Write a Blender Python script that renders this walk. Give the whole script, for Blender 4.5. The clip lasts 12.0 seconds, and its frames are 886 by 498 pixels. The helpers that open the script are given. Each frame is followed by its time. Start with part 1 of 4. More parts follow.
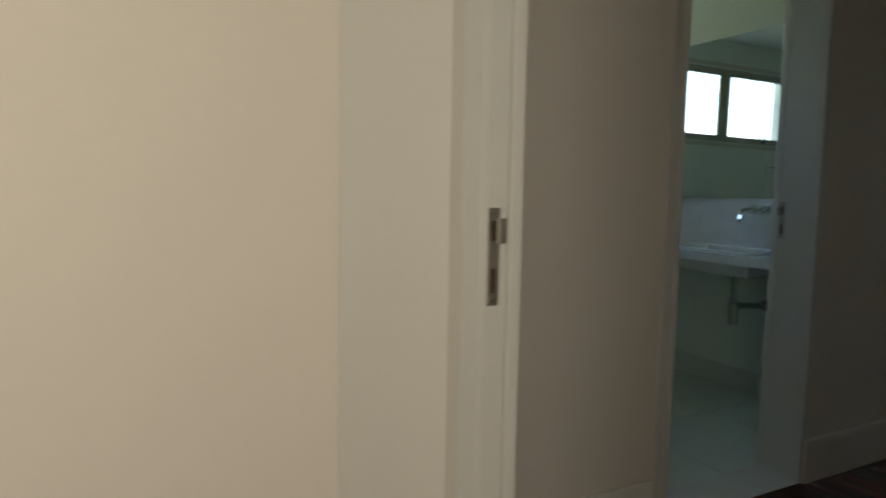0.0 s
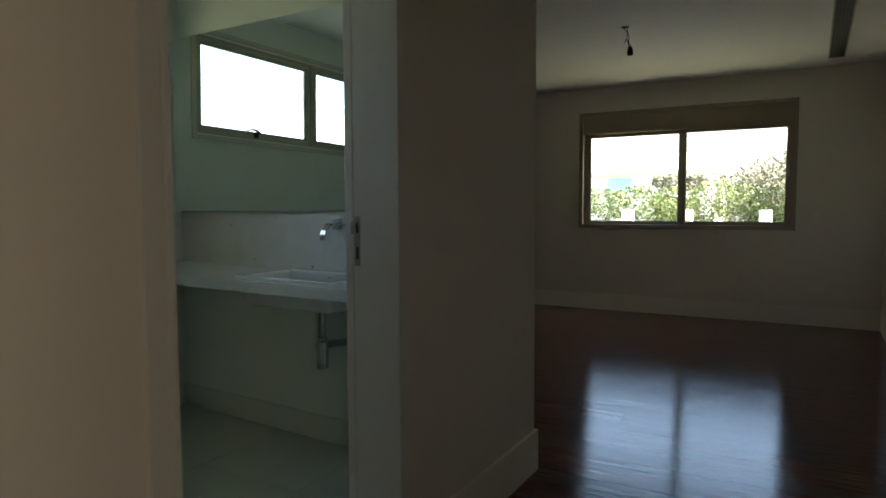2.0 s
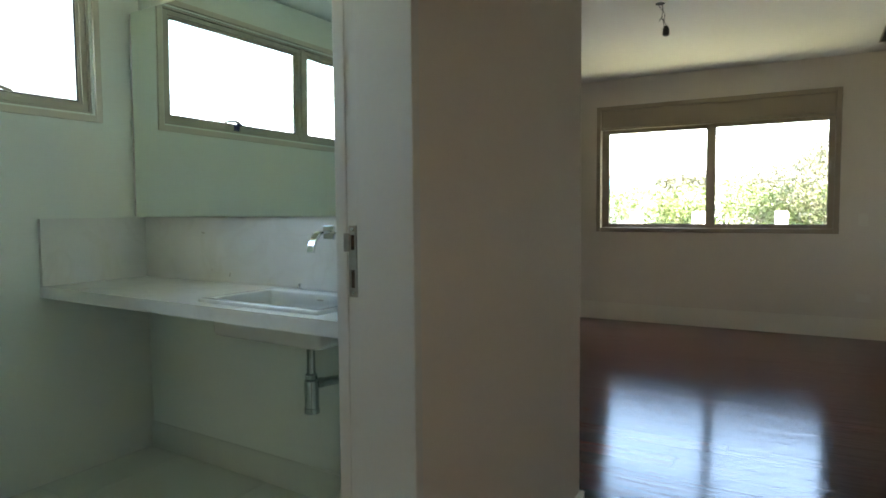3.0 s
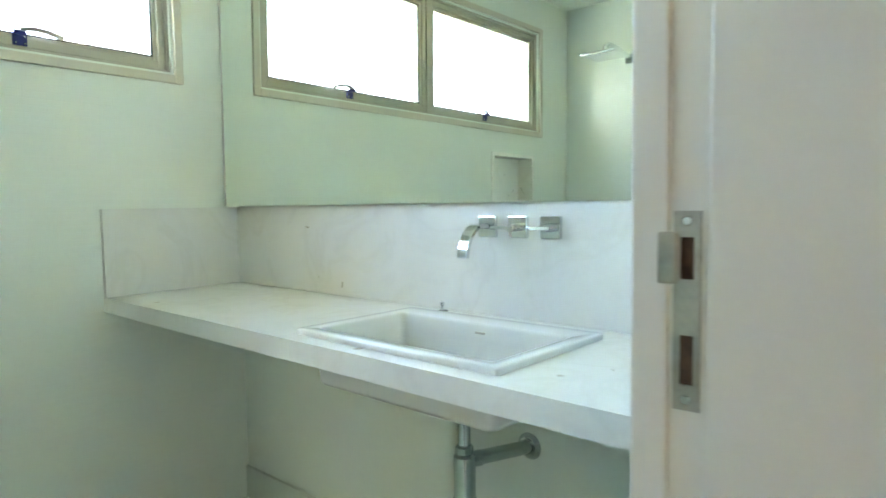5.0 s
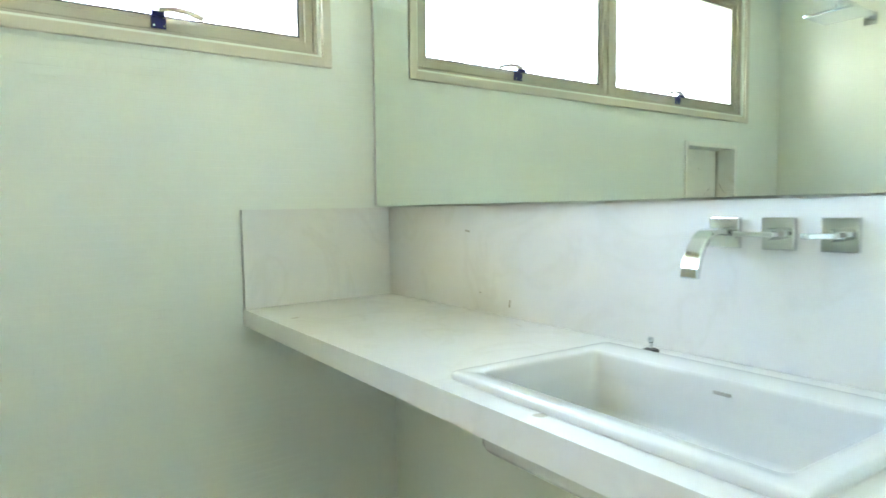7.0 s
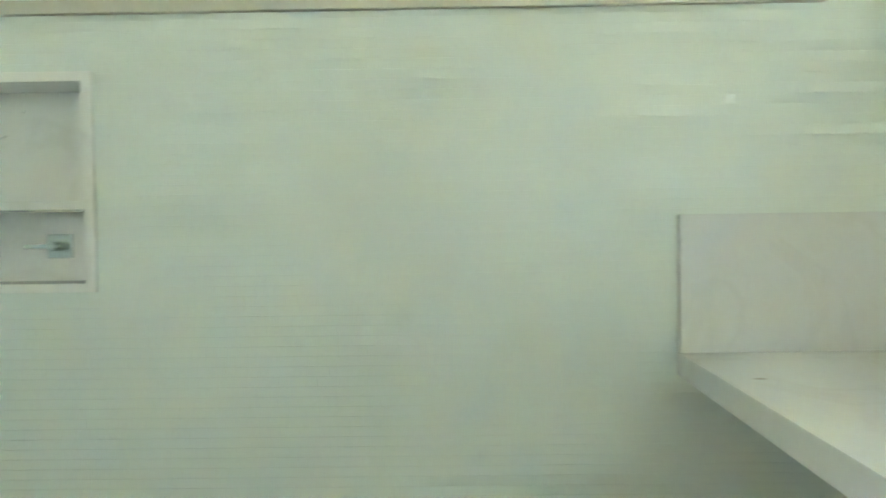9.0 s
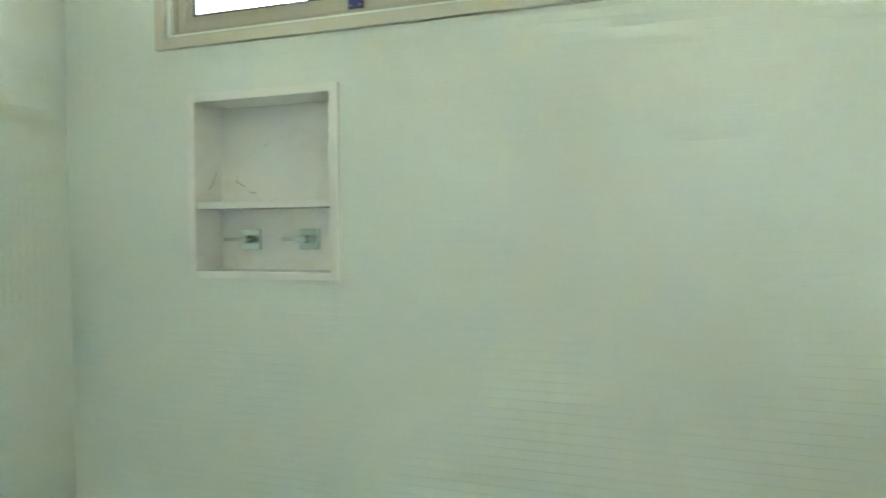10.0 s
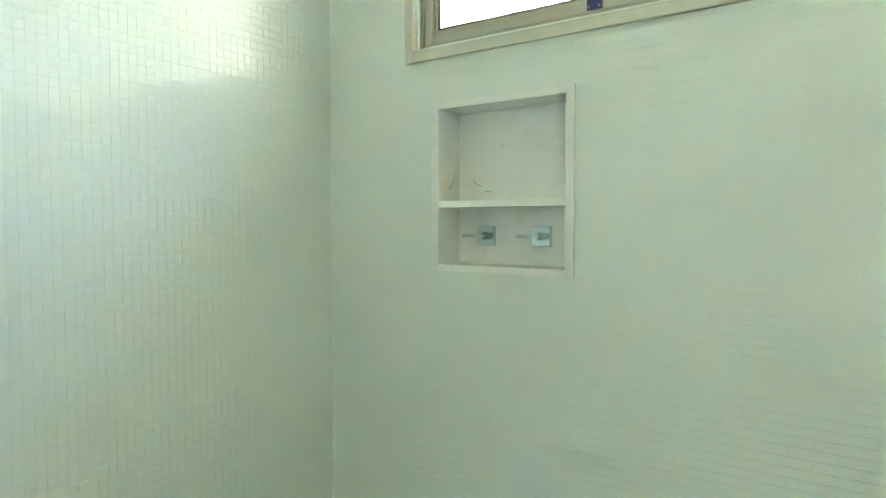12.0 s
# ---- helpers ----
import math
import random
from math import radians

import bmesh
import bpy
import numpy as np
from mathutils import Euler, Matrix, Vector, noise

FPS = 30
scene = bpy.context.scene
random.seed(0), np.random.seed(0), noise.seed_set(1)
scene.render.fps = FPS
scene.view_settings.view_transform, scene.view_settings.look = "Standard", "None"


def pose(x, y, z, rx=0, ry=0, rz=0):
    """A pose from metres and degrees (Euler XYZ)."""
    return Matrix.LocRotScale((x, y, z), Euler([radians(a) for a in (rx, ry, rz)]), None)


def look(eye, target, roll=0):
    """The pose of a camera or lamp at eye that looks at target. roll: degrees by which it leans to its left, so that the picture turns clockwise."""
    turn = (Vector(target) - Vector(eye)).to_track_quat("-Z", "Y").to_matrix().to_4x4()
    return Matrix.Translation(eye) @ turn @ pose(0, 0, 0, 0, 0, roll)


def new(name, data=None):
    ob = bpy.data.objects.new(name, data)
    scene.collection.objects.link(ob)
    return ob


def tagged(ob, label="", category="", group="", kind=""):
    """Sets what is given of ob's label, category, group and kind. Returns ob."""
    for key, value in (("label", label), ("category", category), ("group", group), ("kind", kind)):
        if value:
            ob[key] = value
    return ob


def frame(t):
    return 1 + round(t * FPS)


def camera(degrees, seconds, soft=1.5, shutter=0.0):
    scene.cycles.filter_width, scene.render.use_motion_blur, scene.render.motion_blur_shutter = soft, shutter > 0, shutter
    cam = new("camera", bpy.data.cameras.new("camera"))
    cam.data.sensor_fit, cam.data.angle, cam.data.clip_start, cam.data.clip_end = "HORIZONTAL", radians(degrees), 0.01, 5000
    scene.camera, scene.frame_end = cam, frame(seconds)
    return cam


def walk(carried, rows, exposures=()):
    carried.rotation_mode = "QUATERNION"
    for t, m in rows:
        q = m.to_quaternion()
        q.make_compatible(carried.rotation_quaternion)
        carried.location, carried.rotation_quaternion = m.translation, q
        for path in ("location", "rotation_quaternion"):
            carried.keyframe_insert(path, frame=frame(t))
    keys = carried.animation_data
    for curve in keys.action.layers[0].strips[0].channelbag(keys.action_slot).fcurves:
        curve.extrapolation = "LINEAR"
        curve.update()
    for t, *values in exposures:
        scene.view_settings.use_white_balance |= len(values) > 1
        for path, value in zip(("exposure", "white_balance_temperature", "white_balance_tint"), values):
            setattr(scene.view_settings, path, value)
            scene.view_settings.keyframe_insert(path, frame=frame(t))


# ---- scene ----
cam = camera(69.5, 12.0, soft=1.6, shutter=0.4)
PATH = [
    (0, (-2.577, -1.646, 1.219), (-1.658, 0.122, 1.037), 1.0),
    (0.5, (-2.358, -1.45, 1.228), (-1.151, 0.137, 1.083), 0.3),
    (0.8, (-2.253, -1.354, 1.226), (-0.901, 0.113, 1.078), 0.5),
    (1, (-2.188, -1.297, 1.223), (-0.73, 0.065, 1.078), 0.4),
    (1.5, (-1.926, -1.196, 1.216), (-0.257, -0.103, 1.077), 0.1),
    (2, (-1.615, -1.111, 1.225), (0.113, -0.114, 1.093), -0.2),
    (2.5, (-1.352, -0.943, 1.226), (0.384, 0.041, 1.091), -0.3),
    (2.7, (-1.255, -0.86, 1.231), (0.482, 0.123, 1.103), -0.4),
    (4.3, (-0.613, -0.226, 1.223), (1.008, 0.936, 1.073), -0.7),
    (4.5, (-0.561, -0.159, 1.22), (1.037, 1.034, 1.07), -0.8),
    (5, (-0.502, -0.028, 1.205), (1.046, 1.229, 1.061), -0.9),
    (5.5, (-0.43, 0.058, 1.202), (1.055, 1.391, 1.062), -0.9),
    (6, (-0.313, 0.133, 1.207), (1.068, 1.574, 1.073), -1.0),
    (6.5, (-0.247, 0.195, 1.201), (1.025, 1.732, 1.071), -1.0),
    (6.7, (-0.234, 0.241, 1.198), (1.002, 1.809, 1.07), -1.1),
    (8.3, (-0.13, 0.729, 1.178), (0.59, 2.593, 1.084), -1.8),
    (8.5, (-0.107, 0.776, 1.176), (0.408, 2.708, 1.102), -2.2),
    (9, (-0.05, 0.836, 1.164), (-0.071, 2.836, 1.12), -0.8),
    (9.5, (-0.046, 0.84, 1.162), (-0.417, 2.805, 1.115), -0.3),
    (10, (-0.102, 0.83, 1.168), (-0.726, 2.73, 1.113), -0.4),
    (10.5, (-0.16, 0.809, 1.174), (-1.002, 2.622, 1.108), -0.3),
    (11, (-0.188, 0.785, 1.18), (-1.211, 2.502, 1.106), -0.2),
    (11.5, (-0.174, 0.763, 1.183), (-1.298, 2.415, 1.1), -0.0),
    (12, (-0.156, 0.747, 1.185), (-1.329, 2.365, 1.106), -0.0),
]
walk(cam, [(t, look(eye, target, roll)) for t, eye, target, roll in PATH],
     exposures=[(0.0, 3.35, 6600, 11), (0.5, 3.25, 7050, 11), (1.0, 3.5, 7250, 12), (1.5, 3.45, 7300, 13), (2.1, 3.4, 7350, 13), (2.5, 4.4, 7250, 13), (2.7, 4.6, 7300, 13),
                (4.3, 6.0, 7350, 12), (5.0, 6.18, 7420, 14), (5.5, 6.33, 7520, 15), (6.7, 6.44, 7650, 17), (8.3, 6.2, 7800, 18), (9.5, 6.18, 7800, 16), (10.5, 6.17, 7850, 14), (12.0, 6.31, 7900, 12)])

# ---- world and sun ----
SUN_ELEVATION, SUN_AZIMUTH = 52.0, 186.0
world = bpy.data.worlds.new("world")
scene.world = world
world.use_nodes = True
wn = world.node_tree
sky = wn.nodes.new("ShaderNodeTexSky")
sky.sky_type, sky.sun_disc = "NISHITA", False
sky.sun_elevation, sky.sun_rotation = radians(SUN_ELEVATION), radians(SUN_AZIMUTH)
sky.air_density, sky.dust_density = 1.0, 2.0
wn.nodes["Background"].inputs["Strength"].default_value = 0.15
wn.links.new(sky.outputs[0], wn.nodes["Background"].inputs["Color"])
sun = new("sun", bpy.data.lights.new("sun", "SUN"))
sun.data.energy, sun.data.angle, sun.data.color = 4.0, radians(0.5), (1.0, 0.95, 0.87)
se, sa = radians(SUN_ELEVATION), radians(SUN_AZIMUTH)
sun.matrix_world = look((math.sin(sa) * math.cos(se) * 40, math.cos(sa) * math.cos(se) * 40, math.sin(se) * 40), (0, 0, 0))
# added fill lamp behind the walker; the hall has no window here
hall_light = new("hall_fill_light", bpy.data.lights.new("hall_fill_light", "AREA"))
hall_light.data.shape, hall_light.data.size, hall_light.data.size_y = "RECTANGLE", 1.5, 1.3
hall_light.data.spread = radians(122)
hall_light.data.energy, hall_light.data.color = 2.0, (1.0, 0.92, 0.76)
hall_light.matrix_world = look((-3.35, -3.25, 1.5), (-3.2, 0, 1.4))

# ---- plan ----
CEIL = 2.605
XW = 5.864                 # bedroom window wall
XC = 1.113                 # end of the bathroom block
XA, YB, XBC = 0.988, 2.242, -1.695   # bathroom: basin wall, window wall, shower wall
YD = 0.178                  # bathroom face of the door wall
YF = -0.022                # lobby face of the door wall
DOOR_L, DOOR_H = -0.798, 2.1
XE0, XE1 = -2.097, -1.956   # entrance opening's wall
YE0, YE1 = -1.727, -0.733
YS = -1.735                # bedroom wall beside the entrance
BCEIL = 2.55
WX0, WX1, WZ0, WZ1 = -1.371, 0.769, 1.657, 2.355   # bathroom window, outer frame
BY0, BY1, BZ0, BZ1 = -0.968, 1.314, 0.968, 2.320   # bedroom window, outer frame
NX0, NX1, NZ0, NZ1 = -1.275, -0.830, 1.048, 1.534  # niche, outer frame


# ---- materials ----
def tree(name):
    m = bpy.data.materials.new(name)
    m.use_nodes = True
    return m, m.node_tree, m.node_tree.nodes["Principled BSDF"]


def link(t, a, b):
    t.links.new(a, b)


def coords(t, scale=(1, 1, 1)):
    c = t.nodes.new("ShaderNodeTexCoord")
    mp = t.nodes.new("ShaderNodeMapping")
    mp.inputs["Scale"].default_value = scale
    geo = t.nodes.new("ShaderNodeNewGeometry")
    link(t, geo.outputs["Position"], mp.inputs[0])
    return mp.outputs[0]


def noise_tex(t, vec, scale, detail=4.0, rough=0.55):
    n = t.nodes.new("ShaderNodeTexNoise")
    n.inputs["Scale"].default_value, n.inputs["Detail"].default_value, n.inputs["Roughness"].default_value = scale, detail, rough
    link(t, vec, n.inputs["Vector"])
    return n.outputs["Fac"]


def ramp(t, fac, stops):
    r = t.nodes.new("ShaderNodeValToRGB")
    el = r.color_ramp.elements
    while len(el) < len(stops):
        el.new(0.5)
    for e, (p, c) in zip(el, stops):
        e.position, e.color = p, (*c, 1) if len(c) == 3 else c
    link(t, fac, r.inputs[0])
    return r.outputs[0]


def bump(t, bsdf, height, strength, distance):
    b = t.nodes.new("ShaderNodeBump")
    b.inputs["Strength"].default_value, b.inputs["Distance"].default_value = strength, distance
    link(t, height, b.inputs["Height"])
    link(t, b.outputs[0], bsdf.inputs["Normal"])
    return b


def math_node(t, op, a, b):
    n = t.nodes.new("ShaderNodeMath")
    n.operation = op
    for s, v in zip(n.inputs, (a, b)):
        if hasattr(v, "links"):
            link(t, v, s)
        else:
            s.default_value = v
    return n.outputs[0]


def scaled(c, k):
    return tuple(min(1.0, v * k) for v in c)


def surface(name, color, rough=0.5, vary=0.06, big=1.3, fine=60.0, relief=0.15, depth=0.001, metal=0.0, stretch=(1, 1, 1), rough_vary=0.08):
    """A painted, plastered or cast surface: broad stains, fine grain and relief."""
    m, t, b = tree(name)
    v = coords(t, stretch)
    broad, grain = noise_tex(t, v, big, 5), noise_tex(t, v, fine, 3)
    mix = math_node(t, "ADD", math_node(t, "MULTIPLY", broad, 0.7), math_node(t, "MULTIPLY", grain, 0.3))
    link(t, ramp(t, mix, [(0.3, scaled(color, 1 - vary)), (0.7, scaled(color, 1 + vary))]), b.inputs["Base Color"])
    link(t, math_node(t, "ADD", math_node(t, "MULTIPLY", broad, rough_vary), rough - rough_vary / 2), b.inputs["Roughness"])
    b.inputs["Metallic"].default_value = metal
    if relief:
        bump(t, b, grain, relief, depth)
    return m


def marble(name, low, high):
    m, t, b = tree(name)
    v = coords(t, (1, 1, 1))
    warp = noise_tex(t, v, 2.2, 6)
    n = t.nodes.new("ShaderNodeTexNoise")
    n.inputs["Scale"].default_value, n.inputs["Detail"].default_value, n.inputs["Distortion"].default_value = 3.1, 8.0, 1.6
    link(t, v, n.inputs["Vector"])
    cloud = ramp(t, warp, [(0.3, low), (0.62, high)])
    vein = ramp(t, n.outputs["Fac"], [(0.37, (1, 1, 1)), (0.425, (0.80, 0.78, 0.72)), (0.48, (1, 1, 1))])
    mx = t.nodes.new("ShaderNodeMixRGB")
    mx.blend_type, mx.inputs[0].default_value = "MULTIPLY", 0.2
    link(t, cloud, mx.inputs[1])
    link(t, vein, mx.inputs[2])
    spots = noise_tex(t, v, 9.0, 2)
    mx2 = t.nodes.new("ShaderNodeMixRGB")
    mx2.blend_type, mx2.inputs[0].default_value = "MULTIPLY", 0.7
    link(t, mx.outputs[0], mx2.inputs[1])
    link(t, ramp(t, spots, [(0.245, (0.55, 0.49, 0.40)), (0.27, (1, 1, 1))]), mx2.inputs[2])
    link(t, mx2.outputs[0], b.inputs["Base Color"])
    b.inputs["Roughness"].default_value = 0.22
    bump(t, b, noise_tex(t, v, 120, 2), 0.05, 0.0005)
    return m


def mosaic(name):
    """Pale green-white glass mosaic, each tessera a little different."""
    m, t, b = tree(name)
    geo = t.nodes.new("ShaderNodeNewGeometry")
    v = coords(t)
    broad = noise_tex(t, v, 1.1, 3)
    mix = math_node(t, "ADD", math_node(t, "MULTIPLY", geo.outputs["Random Per Island"], 0.15), math_node(t, "MULTIPLY", broad, 0.85))
    link(t, ramp(t, mix, [(0.2, (0.785, 0.820, 0.748)), (0.8, (0.80, 0.833, 0.762))]), b.inputs["Base Color"])
    link(t, math_node(t, "ADD", math_node(t, "MULTIPLY", geo.outputs["Random Per Island"], 0.05), 0.13), b.inputs["Roughness"])
    b.inputs["Specular IOR Level"].default_value = 0.38
    return m


def wood_floor(name):
    m, t, b = tree(name)
    info = t.nodes.new("ShaderNodeObjectInfo")
    v = coords(t, (9.0, 0.9, 1.0))
    off = t.nodes.new("ShaderNodeVectorMath")
    off.operation = "ADD"
    comb = t.nodes.new("ShaderNodeCombineXYZ")
    link(t, math_node(t, "MULTIPLY", info.outputs["Random"], 31.0), comb.inputs[2])
    link(t, v, off.inputs[0])
    link(t, comb.outputs[0], off.inputs[1])
    n = t.nodes.new("ShaderNodeTexNoise")
    n.inputs["Scale"].default_value, n.inputs["Detail"].default_value, n.inputs["Distortion"].default_value = 3.0, 8.0, 0.8
    link(t, off.outputs[0], n.inputs["Vector"])
    mix = math_node(t, "ADD", math_node(t, "MULTIPLY", n.outputs["Fac"], 0.65), math_node(t, "MULTIPLY", info.outputs["Random"], 0.35))
    link(t, ramp(t, mix, [(0.2, (0.035, 0.012, 0.008)), (0.5, (0.085, 0.027, 0.017)), (0.8, (0.15, 0.052, 0.03))]), b.inputs["Base Color"])
    wear = noise_tex(t, coords(t, (3.0, 0.8, 1)), 2.4, 6, 0.65)
    link(t, math_node(t, "ADD", math_node(t, "MULTIPLY", wear, 0.20), 0.03), b.inputs["Roughness"])
    wave = noise_tex(t, coords(t, (9.0, 0.8, 1)), 3.0, 6, 0.62)
    bump(t, b, wave, 0.65, 0.003)
    b.inputs["Specular IOR Level"].default_value = 0.34
    b.inputs["Specular Tint"].default_value = (0.42, 0.62, 1.0, 1)   # blue of the reflected sky put into the tint
    return m


def foliage(name, dark, light):
    m, t, b = tree(name)
    geo = t.nodes.new("ShaderNodeNewGeometry")
    link(t, ramp(t, geo.outputs["Random Per Island"], [(0.0, dark), (1.0, light)]), b.inputs["Base Color"])
    b.inputs["Roughness"].default_value = 0.55
    b.inputs["Transmission Weight"].default_value = 0.0
    return m


def glass(name):
    m = bpy.data.materials.new(name)
    m.use_nodes = True
    t = m.node_tree
    t.nodes.remove(t.nodes["Principled BSDF"])
    clear, gloss, mix, fr = (t.nodes.new("ShaderNode" + k) for k in ("BsdfTransparent", "BsdfGlossy", "MixShader", "LayerWeight"))
    clear.inputs[0].default_value = (0.93, 0.96, 0.94, 1)
    gloss.inputs["Roughness"].default_value = 0.02
    edge = math_node(t, "MULTIPLY", math_node(t, "POWER", fr.outputs["Facing"], 5.0), 0.9)
    link(t, math_node(t, "ADD", edge, 0.035), mix.inputs[0])
    link(t, clear.outputs[0], mix.inputs[1])
    link(t, gloss.outputs[0], mix.inputs[2])
    link(t, mix.outputs[0], t.nodes["Material Output"].inputs[0])
    return m


M_WALL = surface("wall_paint", (0.72, 0.67, 0.595), 0.7, 0.03, 0.8, 45, 0.12)
M_CEIL = surface("ceiling_paint", (0.80, 0.78, 0.74), 0.8, 0.03, 0.7, 40, 0.1)
M_TRIM = surface("trim_lacquer", (0.78, 0.75, 0.67), 0.42, 0.03, 1.5, 90, 0.08)
M_JAMB = surface("jamb_lacquer", (0.66, 0.655, 0.61), 0.45, 0.035, 1.8, 80, 0.08)
M_BWALL = surface("bath_paint", (0.75, 0.805, 0.725), 0.5, 0.03, 0.9, 50, 0.08)
M_BCEIL = surface("bath_ceiling_paint", (0.86, 0.875, 0.83), 0.8, 0.02, 0.9, 50, 0.08)
M_GROUT = surface("grout", (0.80, 0.83, 0.77), 0.85, 0.05, 3, 120, 0.2)
M_MOSAIC = mosaic("glass_mosaic")
M_MARBLE = marble("white_marble", (0.715, 0.71, 0.67), (0.785, 0.78, 0.745))
M_CREAM = marble("cream_marble", (0.86, 0.84, 0.775), (0.90, 0.885, 0.825))
M_SCUFF = surface("grey_scuff", (0.36, 0.35, 0.30), 0.7, 0.15, 40, 200, 0.2)
M_STAIN = surface("brown_stain", (0.40, 0.37, 0.29), 0.5, 0.15, 30, 200, 0.1)
# chrome with the dim room it should reflect darkened into its colour
M_DIM_CHROME = surface("dimmed_chrome", (0.50, 0.56, 0.54), 0.22, 0.05, 6, 80, 0.03, 0.0005, metal=1.0, rough_vary=0.06)
M_CERAMIC = surface("ceramic", (0.66, 0.665, 0.64), 0.06, 0.01, 2, 30, 0.0, rough_vary=0.02)
M_CHROME = surface("chrome", (0.72, 0.75, 0.76), 0.08, 0.03, 6, 80, 0.03, 0.0005, metal=1.0, rough_vary=0.05)
M_STEEL = surface("worn_steel", (0.42, 0.40, 0.36), 0.42, 0.2, 18, 160, 0.3, 0.0008, metal=1.0, rough_vary=0.2)
# reddish-brown bare wood, with the shade of a deep hole in its colour
M_HOLE = surface("shaded_wood_hole", (0.062, 0.033, 0.02), 0.8, 0.7, 60, 200, 0.4, 0.001)
M_ALU = surface("bronze_aluminium", (0.62, 0.575, 0.485), 0.42, 0.06, 3, 150, 0.08, 0.0005, metal=0.3)
M_SASH = surface("sash_aluminium", (0.48, 0.44, 0.375), 0.36, 0.06, 3, 150, 0.08, 0.0005, metal=0.55)
M_BRONZE = surface("brown_aluminium", (0.34, 0.29, 0.225), 0.45, 0.06, 3, 150, 0.08, 0.0005, metal=0.3)
M_RUBBER = surface("black_rubber", (0.02, 0.02, 0.02), 0.7, 0.2, 5, 90, 0.1)
M_BLUE = surface("blue_film", (0.03, 0.03, 0.16), 0.35, 0.15, 20, 90, 0.05)
M_WOOD = wood_floor("dark_plank")
M_SUB = surface("subfloor", (0.02, 0.012, 0.01), 0.9, 0.2)
M_BTILE = surface("bath_floor_tile", (0.63, 0.675, 0.59), 0.3, 0.05, 1.4, 60, 0.06)
M_PLASTIC = surface("switch_plastic", (0.75, 0.72, 0.64), 0.4, 0.03, 5, 60, 0.05)
M_GLASS = glass("window_glass")
M_MIRROR, _t, _b = tree("mirror_silver")
_b.inputs["Metallic"].default_value, _b.inputs["Roughness"].default_value = 1.0, 0.015
_b.inputs["Base Color"].default_value = (0.84, 0.90, 0.85, 1)
M_STUCCO = surface("white_stucco", (0.78, 0.77, 0.74), 0.85, 0.05, 0.6, 20, 0.3, 0.004)
M_GRASS = surface("grass_ground", (0.13, 0.13, 0.075), 0.9, 0.3, 0.3, 6, 0.6, 0.03)
M_ROOF = surface("clay_roof", (0.30, 0.16, 0.10), 0.8, 0.15, 1.0, 15, 0.4, 0.01)
M_BLUEWALL = surface("blue_painted_wall", (0.25, 0.55, 0.72), 0.8, 0.06, 1.0, 15, 0.2, 0.003)
M_BARK = surface("bark", (0.10, 0.075, 0.05), 0.9, 0.3, 4, 30, 0.7, 0.01, stretch=(1, 1, 0.2))
M_LEAF = foliage("leaves", (0.06, 0.10, 0.025), (0.18, 0.21, 0.07))
M_LEAF3 = foliage("dark_leaves", (0.025, 0.055, 0.012), (0.07, 0.12, 0.03))
M_LEAF2 = foliage("dry_leaves", (0.06, 0.07, 0.04), (0.20, 0.175, 0.115))
M_CABLE = surface("cable", (0.03, 0.028, 0.025), 0.6, 0.1)
M_CONCRETE = surface("concrete", (0.42, 0.41, 0.38), 0.85, 0.1, 1.2, 25, 0.3, 0.003)


# ---- builders ----
ORIGIN = {}


def box(bm, x0, x1, y0, y1, z0, z1, bevel=0.0):
    made = bmesh.ops.create_cube(bm, size=1.0)["verts"]
    for v in made:
        v.co = Vector(((x0 + x1) / 2 + v.co.x * (x1 - x0), (y0 + y1) / 2 + v.co.y * (y1 - y0), (z0 + z1) / 2 + v.co.z * (z1 - z0)))
    if bevel:
        edges = {e for v in made for e in v.link_edges}
        bmesh.ops.bevel(bm, geom=list(edges), offset=bevel, segments=2, profile=0.6, affect="EDGES")
    return bm


def boxed(*args, **kw):
    return box(bmesh.new(), *args, **kw)


def rod(bm, a, b, r0, r1=None, seg=14):
    a, b = Vector(a), Vector(b)
    r1 = r0 if r1 is None else r1
    m = Matrix.Translation((a + b) / 2) @ (b - a).to_track_quat("Z", "Y").to_matrix().to_4x4()
    bmesh.ops.create_cone(bm, cap_ends=True, segments=seg, radius1=r0, radius2=r1, depth=(b - a).length, matrix=m)
    return bm


def revolve(bm, centre, profile, seg=24):
    """A turned shape round a vertical axis from (radius, height) pairs."""
    rings = []
    for r, z in profile:
        rings.append([bm.verts.new((centre[0] + r * math.cos(2 * math.pi * k / seg), centre[1] + r * math.sin(2 * math.pi * k / seg), z)) for k in range(seg)])
    for p, q in zip(rings, rings[1:]):
        for k in range(seg):
            bm.faces.new((p[k], p[(k + 1) % seg], q[(k + 1) % seg], q[k]))
    bm.faces.new(rings[0][::-1])
    bm.faces.new(rings[-1])
    return bm


def sweep(bm, path, half_w, half_t, side):
    """A flat bar swept along a path; side is the direction of its width."""
    side = Vector(side).normalized()
    rings = []
    for k, p in enumerate(path):
        a, b = Vector(path[max(k - 1, 0)]), Vector(path[min(k + 1, len(path) - 1)])
        n = (b - a).normalized().cross(side).normalized()
        p = Vector(p)
        rings.append([bm.verts.new(p + side * half_w * s + n * half_t * u) for s, u in ((-1, -1), (1, -1), (1, 1), (-1, 1))])
    for p, q in zip(rings, rings[1:]):
        for k in range(4):
            bm.faces.new((p[k], p[(k + 1) % 4], q[(k + 1) % 4], q[k]))
    bm.faces.new(rings[0][::-1])
    bm.faces.new(rings[-1])
    bmesh.ops.recalc_face_normals(bm, faces=bm.faces)
    bmesh.ops.bevel(bm, geom=[e for e in bm.edges], offset=min(half_w, half_t) * 0.3, segments=1, affect="EDGES")
    return bm


